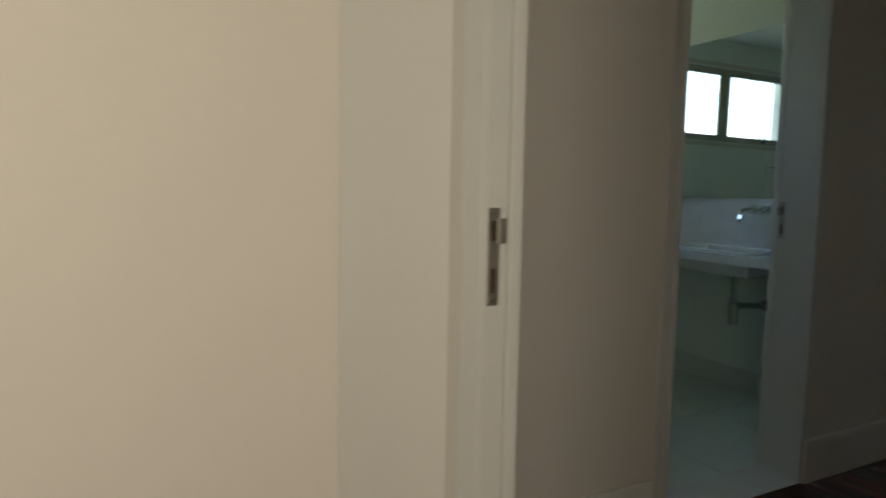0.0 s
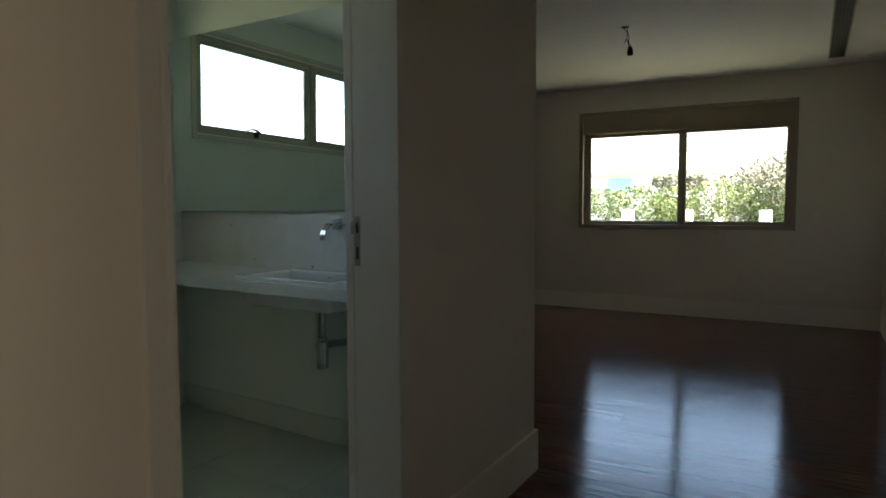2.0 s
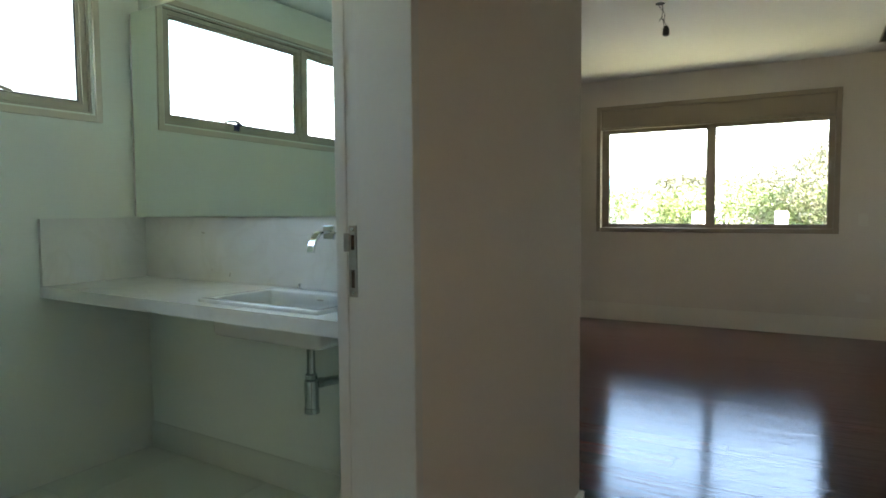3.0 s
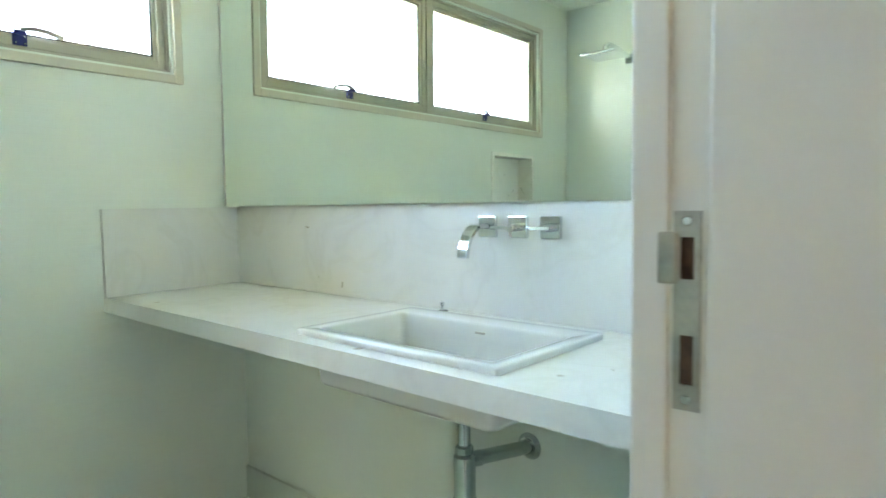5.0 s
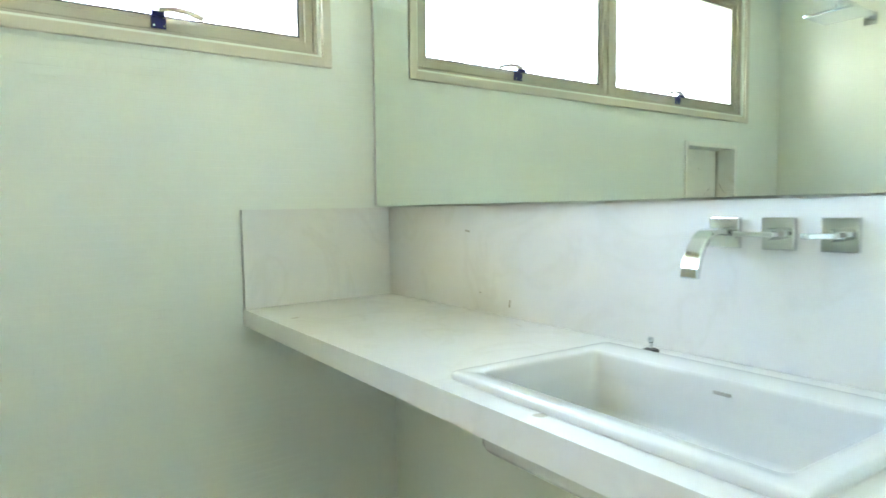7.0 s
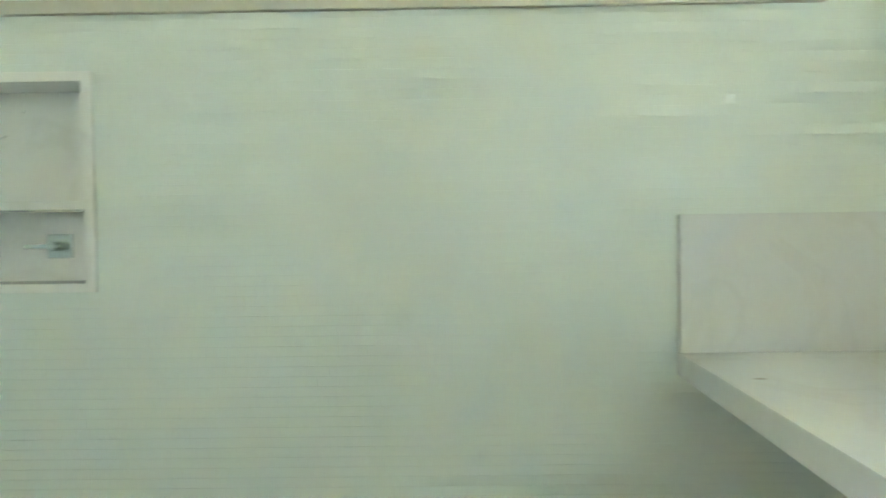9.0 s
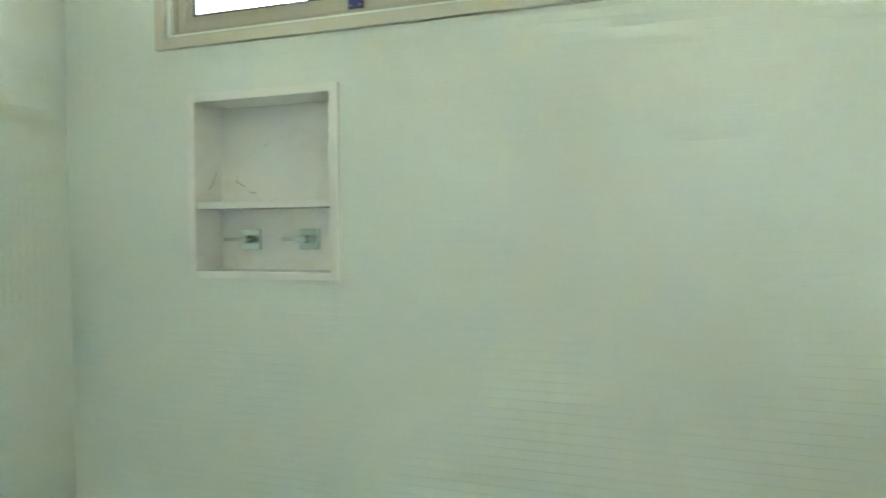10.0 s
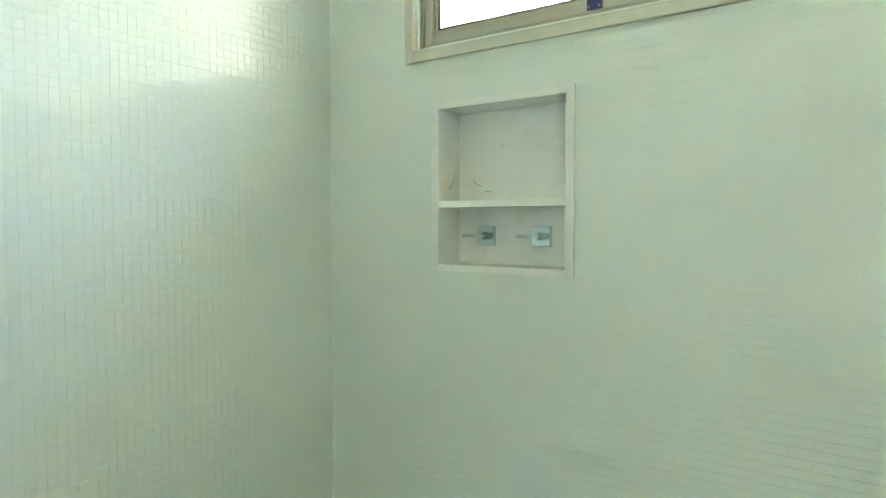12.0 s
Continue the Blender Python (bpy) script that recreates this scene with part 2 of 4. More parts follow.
def thing(name, at, label="", category="", group="", kind=""):
    ob = new(name)
    ob.empty_display_size = 0.05
    ob.location = at
    ORIGIN[ob] = Vector(at)
    return tagged(ob, label, category, group, kind)


def finish(name, bm, material, at):
    me = bpy.data.meshes.new(name)
    bmesh.ops.translate(bm, verts=bm.verts, vec=-Vector(at))
    bm.to_mesh(me)
    bm.free()
    me.materials.append(material)
    ob = new(name, me)
    ORIGIN[ob] = Vector(at)
    return ob


def smooth(ob, angle=35):
    me = ob.data
    me.polygons.foreach_set("use_smooth", [True] * len(me.polygons))
    me.set_sharp_from_angle(angle=radians(angle))
    return ob


def part(name, bm, material, parent, label=""):
    ob = finish(name, bm, material, ORIGIN[parent])
    ob.parent = parent
    return tagged(ob, label)


def solid(name, bm, material, label="", category="", group="", kind="", at=None):
    """A thing, or a piece of the setting, of one mesh; its origin lies at the middle of its base."""
    if at is None:
        lo = [min(v.co[k] for v in bm.verts) for k in range(3)]
        hi = [max(v.co[k] for v in bm.verts) for k in range(3)]
        at = ((lo[0] + hi[0]) / 2, (lo[1] + hi[1]) / 2, lo[2])
    ob = finish(name, bm, material, at)
    ob.location = at
    return tagged(ob, label, category, group, kind)


def structure(name, bm, material, label, category):
    return solid(name, bm, material, label, category, kind="structure")


def boxes(*rows):
    bm = bmesh.new()
    for r in rows:
        box(bm, *r)
    return bm


# ---- large structure ----
structure("floor_slab", boxed(-4.95, XW + 0.2, -3.55, 4.15, -0.30, -0.03), M_SUB, "dark screed under the wooden floor", "floor")
floor_bed = structure("floor_bedroom", boxes((XE1 - 0.4, XW, -3.4, -0.0, -0.03, -0.016), (XC, XW, 0.0, 4.0, -0.03, -0.016)), M_SUB,
                      "dark reddish-brown lacquered plank floor", "floor")
floor_hall = structure("floor_hall", boxed(-4.8, XE1 - 0.4, -3.4, 0.0, -0.03, 0.0), M_WOOD, "dark lacquered wood floor of the hall", "floor")
floor_bath = structure("floor_bathroom", boxes((XBC, XA, YD, YB, -0.03, -0.008), (DOOR_L, 0.0, YF, YD, -0.03, -0.004)), M_GROUT,
                       "pale grey-green tiled bathroom floor", "floor")
structure("ceiling_bedroom", boxes((XE1, XW, -3.4, 0.0, CEIL, CEIL + 0.2), (XC, XW, 0.0, 4.0, CEIL, CEIL + 0.2)), M_CEIL, "plain off-white painted bedroom ceiling", "ceiling")
structure("ceiling_hall", boxed(-4.8, XE1, -3.4, 0.0, CEIL - 0.02, CEIL + 0.19), M_CEIL, "plain off-white painted hall ceiling", "ceiling")
structure("ceiling_bathroom", boxed(XBC, XA, YD, YB, BCEIL, BCEIL + 0.25), M_BCEIL, "plain white painted bathroom ceiling", "ceiling")
# unseen roof; the overhang past YB is added to cut high sky light
structure("roof_slab", boxes((-5.2, XW + 0.25, -3.8, YB + 0.8, CEIL + 0.21, CEIL + 0.42), (XA + 0.02, XW + 0.25, YB + 0.8, 4.35, CEIL + 0.21, CEIL + 0.42)), M_CONCRETE, "flat concrete roof slab with an added overhang that shades the bathroom window", "roof")

# door wall between bedroom lobby and bathroom: lobby face and bathroom face
T = YD - 0.02
structure("wall_bath_door", boxes((XE1, DOOR_L - 0.03, YF, T, 0.0, CEIL), (0.03, XC, YF, T, 0.0, CEIL), (DOOR_L - 0.03, 0.03, YF, T, DOOR_H + 0.03, CEIL)), M_WALL,
          "cream painted wall with the bathroom doorway", "wall")
structure("wall_bath_inner_south", boxes((XBC, DOOR_L - 0.03, T, YD, 0.0, BCEIL), (0.03, XA, T, YD, 0.0, BCEIL), (DOOR_L - 0.03, 0.03, T, YD, DOOR_H + 0.03, BCEIL)), M_BWALL,
          "pale green bathroom wall beside the doorway", "wall")
structure("wall_bath_basin", boxed(XA, XA + 0.02, YD, YB, 0.0, BCEIL), M_BWALL, "pale green bathroom wall behind the basin", "wall")
structure("wall_bath_block_east", boxed(XA + 0.02, XC, T, 4.0, 0.0, CEIL), M_WALL, "cream painted bedroom wall behind the bathroom", "wall")
E = 0.04
structure("wall_bath_window", boxes(
    (XBC - 0.2, NX0 + 0.01, YB, YB + 0.2, 0.0, WZ0 + E), (NX1 - 0.01, XA + 0.02, YB, YB + 0.2, 0.0, WZ0 + E),
    (NX0 + 0.01, NX1 - 0.01, YB, YB + 0.2, 0.0, NZ0 + 0.01), (NX0 + 0.01, NX1 - 0.01, YB, YB + 0.2, NZ1 - 0.01, WZ0 + E),
    (NX0 + 0.01, NX1 - 0.01, YB + 0.125, YB + 0.2, NZ0 + 0.01, NZ1 - 0.01),
    (XBC - 0.2, WX0 + E, YB, YB + 0.2, WZ0 + E, CEIL + 0.2), (WX1 - E, XA + 0.02, YB, YB + 0.2, WZ0 + E, CEIL + 0.2),
    (WX0 + E, WX1 - E, YB, YB + 0.2, WZ1 - E, CEIL + 0.2)), M_GROUT, "grouted bathroom wall with the long window and niche", "wall")
structure("wall_bath_shower", boxed(XBC - 0.2, XBC, YD - 0.02, YB, 0.0, CEIL), M_GROUT, "grouted bathroom wall with the shower", "wall")
structure("wall_bedroom_window", boxes(
    (XW, XW + 0.2, -3.6, BY0 + E, 0.0, CEIL + 0.2), (XW, XW + 0.2, BY1 - E, 4.2, 0.0, CEIL + 0.2),
    (XW, XW + 0.2, BY0 + E, BY1 - E, 0.0, BZ0 + E), (XW, XW + 0.2, BY0 + E, BY1 - E, BZ1 - E, CEIL + 0.2)), M_WALL,
    "cream painted bedroom wall with the wide window", "wall")
structure("wall_bedroom_north", boxed(XC, XW, 4.0, 4.2, 0.0, CEIL + 0.2), M_WALL, "plain cream painted bedroom wall", "wall")
structure("wall_hall_south", boxed(-5.0, XE1, -3.6, -3.4, 0.0, CEIL + 0.2), M_WALL, "plain cream painted hall wall", "wall")
structure("wall_bedroom_south", boxed(XE1, XW, YS - 0.2, YS, 0.0, CEIL), M_WALL, "plain cream painted bedroom wall", "wall")
structure("wall_outer_south", boxed(XE1, XW, -3.6, -3.4, -0.03, CEIL + 0.2), M_STUCCO, "white stucco outer wall", "wall")
structure("wall_entrance", boxes((XE0, XE1, -3.4, YE0, 0.0, CEIL - 0.02), (XE0, XE1, YE0, YE1, DOOR_H, CEIL - 0.02), (XE0 + 0.03, XE1, YE1, YF - 0.001, 0.0, CEIL - 0.02)), M_JAMB,
          "cream lacquered deep reveal of the entrance doorway", "wall")
SPLAY = (-2.205, -0.50)    # where the hall wall meets the splayed reveal
hall_north = boxed(-4.8, XE0 + 0.03, SPLAY[1], 0.0, 0.0, CEIL - 0.02)
structure("wall_hall_north", hall_north, M_WALL, "plain cream painted hall wall", "wall")
structure("wall_hall_west", boxed(-5.0, -4.8, -3.4, 0.0, 0.0, CEIL), M_WALL, "plain cream painted hall wall", "wall")
structure("wall_shower_back", boxed(XE0, XBC - 0.2, 0.0, YB + 0.2, 0.0, CEIL), M_WALL, "solid wall behind the shower", "wall")

# ---- baseboards ----
BB = 0.193


def baseboard(x0, x1, y0, y1, h=BB, material=None, label="tall off-white lacquered baseboard along the wall"):
    bm = boxed(x0, x1, y0, y1, 0.0, h)
    top = [e for e in bm.edges if all(abs(v.co.z - h) < 1e-4 for v in e.verts)]
    bmesh.ops.bevel(bm, geom=top, offset=0.004, segments=2, affect="EDGES")
    return structure("baseboard", bm, material or M_TRIM, label, "baseboard")


baseboard(XE1 + 0.016, DOOR_L - 0.075, YF - 0.015, YF - 0.001)
baseboard(0.012, XC + 0.015, YF - 0.015, YF - 0.001)
baseboard(XC + 0.001, XC + 0.015, YF, 4.0)
baseboard(XW - 0.015, XW - 0.001, YS + 0.001, 4.0)
baseboard(XE1 + 0.016, XW - 0.016, YS + 0.001, YS + 0.015)
baseboard(XE1 + 0.001, XE1 + 0.015, YE1 + 0.07, YF - 0.016)
SKIRT = baseboard(XA - 0.012, XA - 0.001, YD, YB, 0.135, M_BTILE, "low pale tiled skirting under the basin counter")


# ---- doorways ----
def strike_plate(x, y, z0, z1, face, lip, label):
    """face: 'x' for a jamb that looks along -x, 'y' for one that looks along -y. lip: +1 or -1 along the jamb."""
    mid = (z0 + z1) / 2
    root = thing("strike_plate", (x, y, z0), label, "lock plate")

    def piece(name, material, a0, a1, h0, h1, d0, d1, label="", bevel=0.0):
        if face == "x":
            bm = boxed(x - d1, x - d0, y + a0, y + a1, h0, h1, bevel=bevel)
        else:
            bm = boxed(x + a0, x + a1, y - d1, y - d0, h0, h1, bevel=bevel)
        return part(name, bm, material, root, label)

    w = 0.0105
    h = z1 - z0
    latch0, latch1 = z0 + h * 0.66, z0 + h * 0.87
    bolt0, bolt1 = z0 + h * 0.13, z0 + h * 0.38
    piece("plate_bottom", M_STEEL, -w, w, z0, bolt0, 0.0, 0.0025)
    piece("plate_middle", M_STEEL, -w, w, bolt1, latch0, 0.0, 0.0025)
    piece("plate_top", M_STEEL, -w, w, latch1, z1, 0.0, 0.0025)
    for a, b in ((bolt0, bolt1), (latch0, latch1)):
        piece("plate_edge", M_STEEL, -w, -w * 0.5, a, b, 0.0, 0.0025)
        piece("plate_edge", M_STEEL, w * 0.5, w, a, b, 0.0, 0.0025)
        # flat piece, not sunk in; its dark colour stands for the recess's shade
        piece("bolt_hole", M_HOLE, -w * 0.5, w * 0.5, a, b, 0.0, 0.001, "rough bare wood in the lock hole, darkened for the shade of its depth")
    s0, s1 = sorted((lip * (w - 0.003), lip * (w + 0.012)))
    piece("lip", M_STEEL, s0, s1, latch0 - 0.004, latch1 + 0.004, 0.0, 0.006, "bent steel lip", 0.002)
    for zz in (z0 + h * 0.055, z1 - h * 0.05):
        bm = bmesh.new()
        a, b = ((x - 0.0024, y, zz), (x - 0.0042, y, zz)) if face == "x" else ((x, y - 0.0024, zz), (x, y - 0.0042, zz))
        rod(bm, a, b, 0.0042, 0.003, 12)
        part("screw", bm, M_CHROME, root, "small countersunk screw")
    return root


# bathroom door frame: two jambs and a head, each with stop and rebate
frame_bath = thing("door_frame_1", (-0.4, 0.09, 0.0), "off-white lacquered bathroom door frame without its door", "door frame", kind="structure")


def jamb(x_face, side):
    """side +1: lining on the positive x side of the opening, its face at x_face looking to -x."""
    bm = bmesh.new()
    lo, hi = sorted((x_face, x_face + side * 0.029))
    box(bm, lo, hi, YF - 0.002, 0.121, 0.0, DOOR_H, bevel=0.003)
    lo, hi = sorted((x_face + side * 0.004, x_face + side * 0.029))
    box(bm, lo, hi, 0.1205, 0.1515, 0.0, DOOR_H)
    lo, hi = sorted((x_face + side * 0.0005, x_face + side * 0.029))
    box(bm, lo, hi, 0.151, YD + 0.004, 0.0, DOOR_H, bevel=0.003)
    return bm


part("jamb", jamb(0.0, 1), M_JAMB, frame_bath)
part("jamb", jamb(DOOR_L, -1), M_JAMB, frame_bath)
part("head", boxed(DOOR_L, 0.0, YF - 0.002, YD + 0.004, DOOR_H, DOOR_H + 0.029, bevel=0.002), M_JAMB, frame_bath)
casing = bmesh.new()
box(casing, DOOR_L - 0.068, DOOR_L - 0.02, YF - 0.012, YF - 0.0005, 0.0, DOOR_H + 0.06, bevel=0.003)
box(casing, DOOR_L - 0.0195, DOOR_L - 0.001, YF - 0.016, YF - 0.0025, 0.0, DOOR_H + 0.06, bevel=0.003)
part("casing", casing, M_JAMB, frame_bath, "moulded lacquered casing strip")
part("threshold", boxed(DOOR_L, 0.0, YF, YD, -0.0039, 0.004, bevel=0.001), M_MARBLE, frame_bath, "white marble door sill")
strike_plate(0.004, 0.1365, 1.038, 1.196, "x", 1, "worn steel strike plate on the bathroom door jamb")

# entrance door frame: the strip of the jamb that carries the strike plate
frame_in = thing("door_frame_2", ((XE0 + XE1) / 2, YE1, 0.0), "off-white lacquered entrance door frame without its door", "door frame", kind="structure")
plan = [SPLAY, (-2.028, YE1 - 0.006), (-2.028, YE1 + 0.09), (XE0 + 0.02, SPLAY[1])]
bm = bmesh.new()
low, high = [[bm.verts.new((x, y, z)) for x, y in plan] for z in (0.0, CEIL - 0.021)]
for k in range(4):
    bm.faces.new((low[k], low[(k + 1) % 4], high[(k + 1) % 4], high[k]))
bm.faces.new(low[::-1])
bm.faces.new(high)
bmesh.ops.recalc_face_normals(bm, faces=bm.faces)
bmesh.ops.bevel(bm, geom=[e for e in bm.edges if abs(e.verts[0].co.z - e.verts[1].co.z) > 1], offset=0.006, segments=3, affect="EDGES")
smooth(part("splayed_reveal", bm, M_JAMB, frame_in, "wide splayed lacquered reveal board"), 40)
part("rebate", boxed(-2.025, -1.982, YE1 - 0.004, YE1 - 0.0005, 0.0, DOOR_H, bevel=0.001), M_JAMB, frame_in)
bm = bmesh.new()
box(bm, -1.980, XE1 + 0.003, YE1 - 0.007, YE1 + 0.06, 0.0, DOOR_H + 0.06, bevel=0.004)
part("casing", bm, M_JAMB, frame_in, "rounded lacquered casing strip")
strike_plate(-2.0095, YE1 - 0.004, 1.027, 1.192, "y", 1, "rusty steel strike plate on the entrance door jamb")


# ---- bedroom window ----
def bar_frame(y0, y1, z0, z1, x0, x1, w, bevel=0.003, wb=None):
    bm = bmesh.new()
    wb = w if wb is None else wb
    box(bm, x0, x1, y0, y0 + w, z0, z1, bevel=bevel)
    box(bm, x0, x1, y1 - w, y1, z0, z1, bevel=bevel)
    box(bm, x0, x1, y0 + w, y1 - w, z0, z0 + wb, bevel=bevel)
    box(bm, x0, x1, y0 + w, y1 - w, z1 - wb, z1, bevel=bevel)
    return bm


def pane(name, x0, x1, y0, y1, z0, z1, parent):
    ob = part(name, boxed(x0, x1, y0, y1, z0, z1), M_GLASS, parent, "clear window pane")
    ob.visible_shadow = False
    return ob


win_bed = thing("window_1", (XW, (BY0 + BY1) / 2, BZ0), "wide bronze aluminium sliding window with a roller-shutter box", "window", kind="structure")
part("frame", bar_frame(BY0, BY1, BZ0, BZ1, XW - 0.014, XW + 0.10, 0.045), M_BRONZE, win_bed)
ZT = 2.091
part("shutter_box", boxed(XW - 0.006, XW + 0.09, BY0 + 0.046, BY1 - 0.046, ZT, BZ1 - 0.046, bevel=0.004), M_BRONZE, win_bed, "flat shutter box lid of bronze aluminium")
part("lintel_bar", boxed(XW - 0.010, XW + 0.10, BY0 + 0.046, BY1 - 0.046, ZT - 0.022, ZT - 0.001, bevel=0.003), M_BRONZE, win_bed)
ZS0, ZS1 = BZ0 + 0.046, ZT - 0.023
YM = 0.195
for y0, y1, x0, w in ((BY0 + 0.046, YM - 0.035, XW + 0.012, 0.050), (YM - 0.078, BY1 - 0.046, XW + 0.052, 0.075)):
    sash = part("sash", bar_frame(y0, y1, ZS0, ZS1, x0, x0 + 0.035, w, wb=0.036), M_BRONZE, win_bed, "sliding bronze aluminium sash")
    pane("pane", x0 + 0.014, x0 + 0.019, y0 + w - 0.002, y1 - w + 0.002, ZS0 + 0.034, ZS1 - 0.034, sash)
    part("seal", bar_frame(y0 + w + 0.0005, y1 - w - 0.0005, ZS0 + 0.0365, ZS1 - 0.0365, x0 + 0.008, x0 + 0.0135, 0.006, 0.0), M_RUBBER, sash, "black rubber seal")
part("sash_latch", boxed(XW - 0.012, XW + 0.012, BY0 + 0.055, BY0 + 0.080, 1.52, 1.66, bevel=0.005), M_BRONZE, win_bed, "recessed sash latch")
part("sill", boxed(XW + 0.10, XW + 0.26, BY0 + 0.02, BY1 - 0.02, BZ0 - 0.02, BZ0 + 0.03, bevel=0.004), M_MARBLE, win_bed, "stone outer sill")


def wall_plate(y, z, w, h, label, switch):
    root = thing("light_switch" if switch else "power_outlet", (XW, y, z - h / 2), label, "switch" if switch else "outlet")
    part("plate", boxed(XW - 0.009, XW - 0.0005, y - w / 2, y + w / 2, z - h / 2, z + h / 2, bevel=0.003), M_PLASTIC, root)
    if switch:
        part("rocker", boxed(XW - 0.013, XW - 0.009, y - 0.014, y + 0.014, z - 0.022, z + 0.022, bevel=0.002), M_PLASTIC, root, "white rocker")
    else:
        part("socket", rod(bmesh.new(), (XW - 0.011, y, z), (XW - 0.0085, y, z), 0.02, 0.019, 20), M_PLASTIC, root, "round white socket insert")


wall_plate(-1.155, 1.10, 0.075, 0.115, "white plastic light switch on the window wall", True)
wall_plate(-1.175, 0.38, 0.115, 0.075, "white plastic power outlet above the baseboard", False)

# bare bulb holder hanging from the ceiling
HX, HY, HZ = 3.45, 0.14, 2.389
holder = thing("hanging_lamp_holder", (HX, HY, HZ), "black lamp holder on bare twisted ceiling wires", "lamp holder")
bm = bmesh.new()
revolve(bm, (HX, HY), [(0.012, HZ - 0.006), (0.021, HZ - 0.002), (0.022, HZ + 0.022), (0.019, HZ + 0.047), (0.010, HZ + 0.062)], 18)
smooth(part("socket", bm, M_RUBBER, holder, "black plastic bulb socket"))
for s in (-1, 1):
    bm = bmesh.new()
    pts = [Vector((HX + 0.009 * s * math.sin(k * 1.1), HY + 0.012 * math.sin(k * 0.7 + s) + 0.004 * k, HZ + 0.057 + (CEIL - HZ - 0.057) * k / 10)) for k in range(11)]
    for a, b in zip(pts, pts[1:]):
        rod(bm, a, b, 0.0028, seg=8)
    part("wire", bm, M_CABLE, holder, "thin black wire")
bm = bmesh.new()
for a, b in (((HX, HY + 0.008, HZ + 0.091), (HX - 0.01, HY + 0.028, HZ + 0.121)), ((HX - 0.01, HY + 0.028, HZ + 0.121), (HX - 0.005, HY + 0.043, HZ + 0.096))):
    rod(bm, a, b, 0.003, seg=8)
part("loose_wire_end", bm, M_CABLE, holder, "loose bent wire end")
part("ceiling_box", rod(bmesh.new(), (HX, HY + 0.04, CEIL - 0.004), (HX, HY + 0.04, CEIL + 0.001), 0.03, seg=20), M_RUBBER, holder, "dark round ceiling box")

# long dark strip in the bedroom ceiling, built as a framed slot with slats
VX0, VX1, VY0, VY1 = 2.5, 5.45, -1.335, -1.200
vent = thing("ceiling_slot", ((VX0 + VX1) / 2, (VY0 + VY1) / 2, CEIL - 0.008), "long narrow dark slot set in the bedroom ceiling", "vent")
part("backing", boxed(VX0 + 0.012, VX1 - 0.012, VY0 + 0.012, VY1 - 0.012, CEIL - 0.0035, CEIL - 0.001), M_RUBBER, vent)
bm = bmesh.new()
for box_row in ((VX0, VX1, VY0, VY0 + 0.012), (VX0, VX1, VY1 - 0.012, VY1), (VX0, VX0 + 0.012, VY0 + 0.012, VY1 - 0.012), (VX1 - 0.012, VX1, VY0 + 0.012, VY1 - 0.012)):
    box(bm, *box_row, CEIL - 0.010, CEIL - 0.0005, bevel=0.002)
part("frame", bm, M_BRONZE, vent, "thin dark bronze frame")
for k in range(4):
    y = VY0 + 0.030 + 0.025 * k
    part("slat", boxed(VX0 + 0.012, VX1 - 0.012, y - 0.004, y + 0.004, CEIL - 0.009, CEIL - 0.004, bevel=0.001), M_CABLE, vent)

# ---- bathroom window ----
win_bath = thing("window_2", ((WX0 + WX1) / 2, YB, WZ0), "long bronze aluminium window with two top-hung sashes", "window", kind="structure")


def xbar_frame(x0, x1, z0, z1, y0, y1, w, bevel=0.003):
    bm = bmesh.new()
    box(bm, x0, x0 + w, y0, y1, z0, z1, bevel=bevel)
    box(bm, x1 - w, x1, y0, y1, z0, z1, bevel=bevel)
    box(bm, x0 + w, x1 - w, y0, y1, z0, z0 + w, bevel=bevel)
    box(bm, x0 + w, x1 - w, y0, y1, z1 - w, z1, bevel=bevel)
    return bm


part("casing", xbar_frame(WX0, WX1, WZ0, WZ1, YB - 0.013, YB + 0.010, 0.031), M_ALU, win_bath, "flat bronze aluminium casing")
part("frame", xbar_frame(WX0 + 0.0345, WX1 - 0.0345, WZ0 + 0.0345, WZ1 - 0.0345, YB + 0.012, YB + 0.10, 0.016), M_SASH, win_bath)
# black filler strip whose colour stands for shade in the casing gap
part("groove_shade", xbar_frame(WX0 + 0.0312, WX1 - 0.0312, WZ0 + 0.0312, WZ1 - 0.0312, YB + 0.022, YB + 0.09, 0.0032, 0.0), M_RUBBER, win_bath, "black strip for the shade in the gap inside the casing")
XM = (WX0 + WX1) / 2
part("mullion", boxed(XM - 0.014, XM + 0.014, YB + 0.012, YB + 0.10, WZ0 + 0.051, WZ1 - 0.051, bevel=0.002), M_SASH, win_bath)


def latch(x, parent):
    y, z = YB + 0.016, WZ0 + 0.080
    root = part("latch", boxed(x - 0.020, x + 0.020, y - 0.008, y - 0.0005, z - 0.026, z + 0.012, bevel=0.002), M_BLUE, parent, "latch plate in dark blue film")
    bm = bmesh.new()
    rod(bm, (x + 0.012, y - 0.018, z + 0.010), (x - 0.022, y - 0.020, z + 0.012), 0.009, 0.008, 12)
    part("pivot", bm, M_BLUE, root, "dark blue pivot")
    bm = bmesh.new()
    sweep(bm, [(x - 0.005, y - 0.022, z + 0.020), (x + 0.035, y - 0.030, z + 0.026), (x + 0.075, y - 0.033, z + 0.022), (x + 0.115, y - 0.032, z + 0.010)], 0.010, 0.0055, (0, 1, 0))
    part("handle", bm, M_ALU, root, "curved aluminium handle")
    for dx in (-0.013, 0.013):
        for dz in (-0.019, 0.003):
            part("screw", rod(bmesh.new(), (x + dx, y - 0.0078, z + dz), (x + dx, y - 0.0105, z + dz), 0.0035, 0.0025, 10), M_CHROME, root)


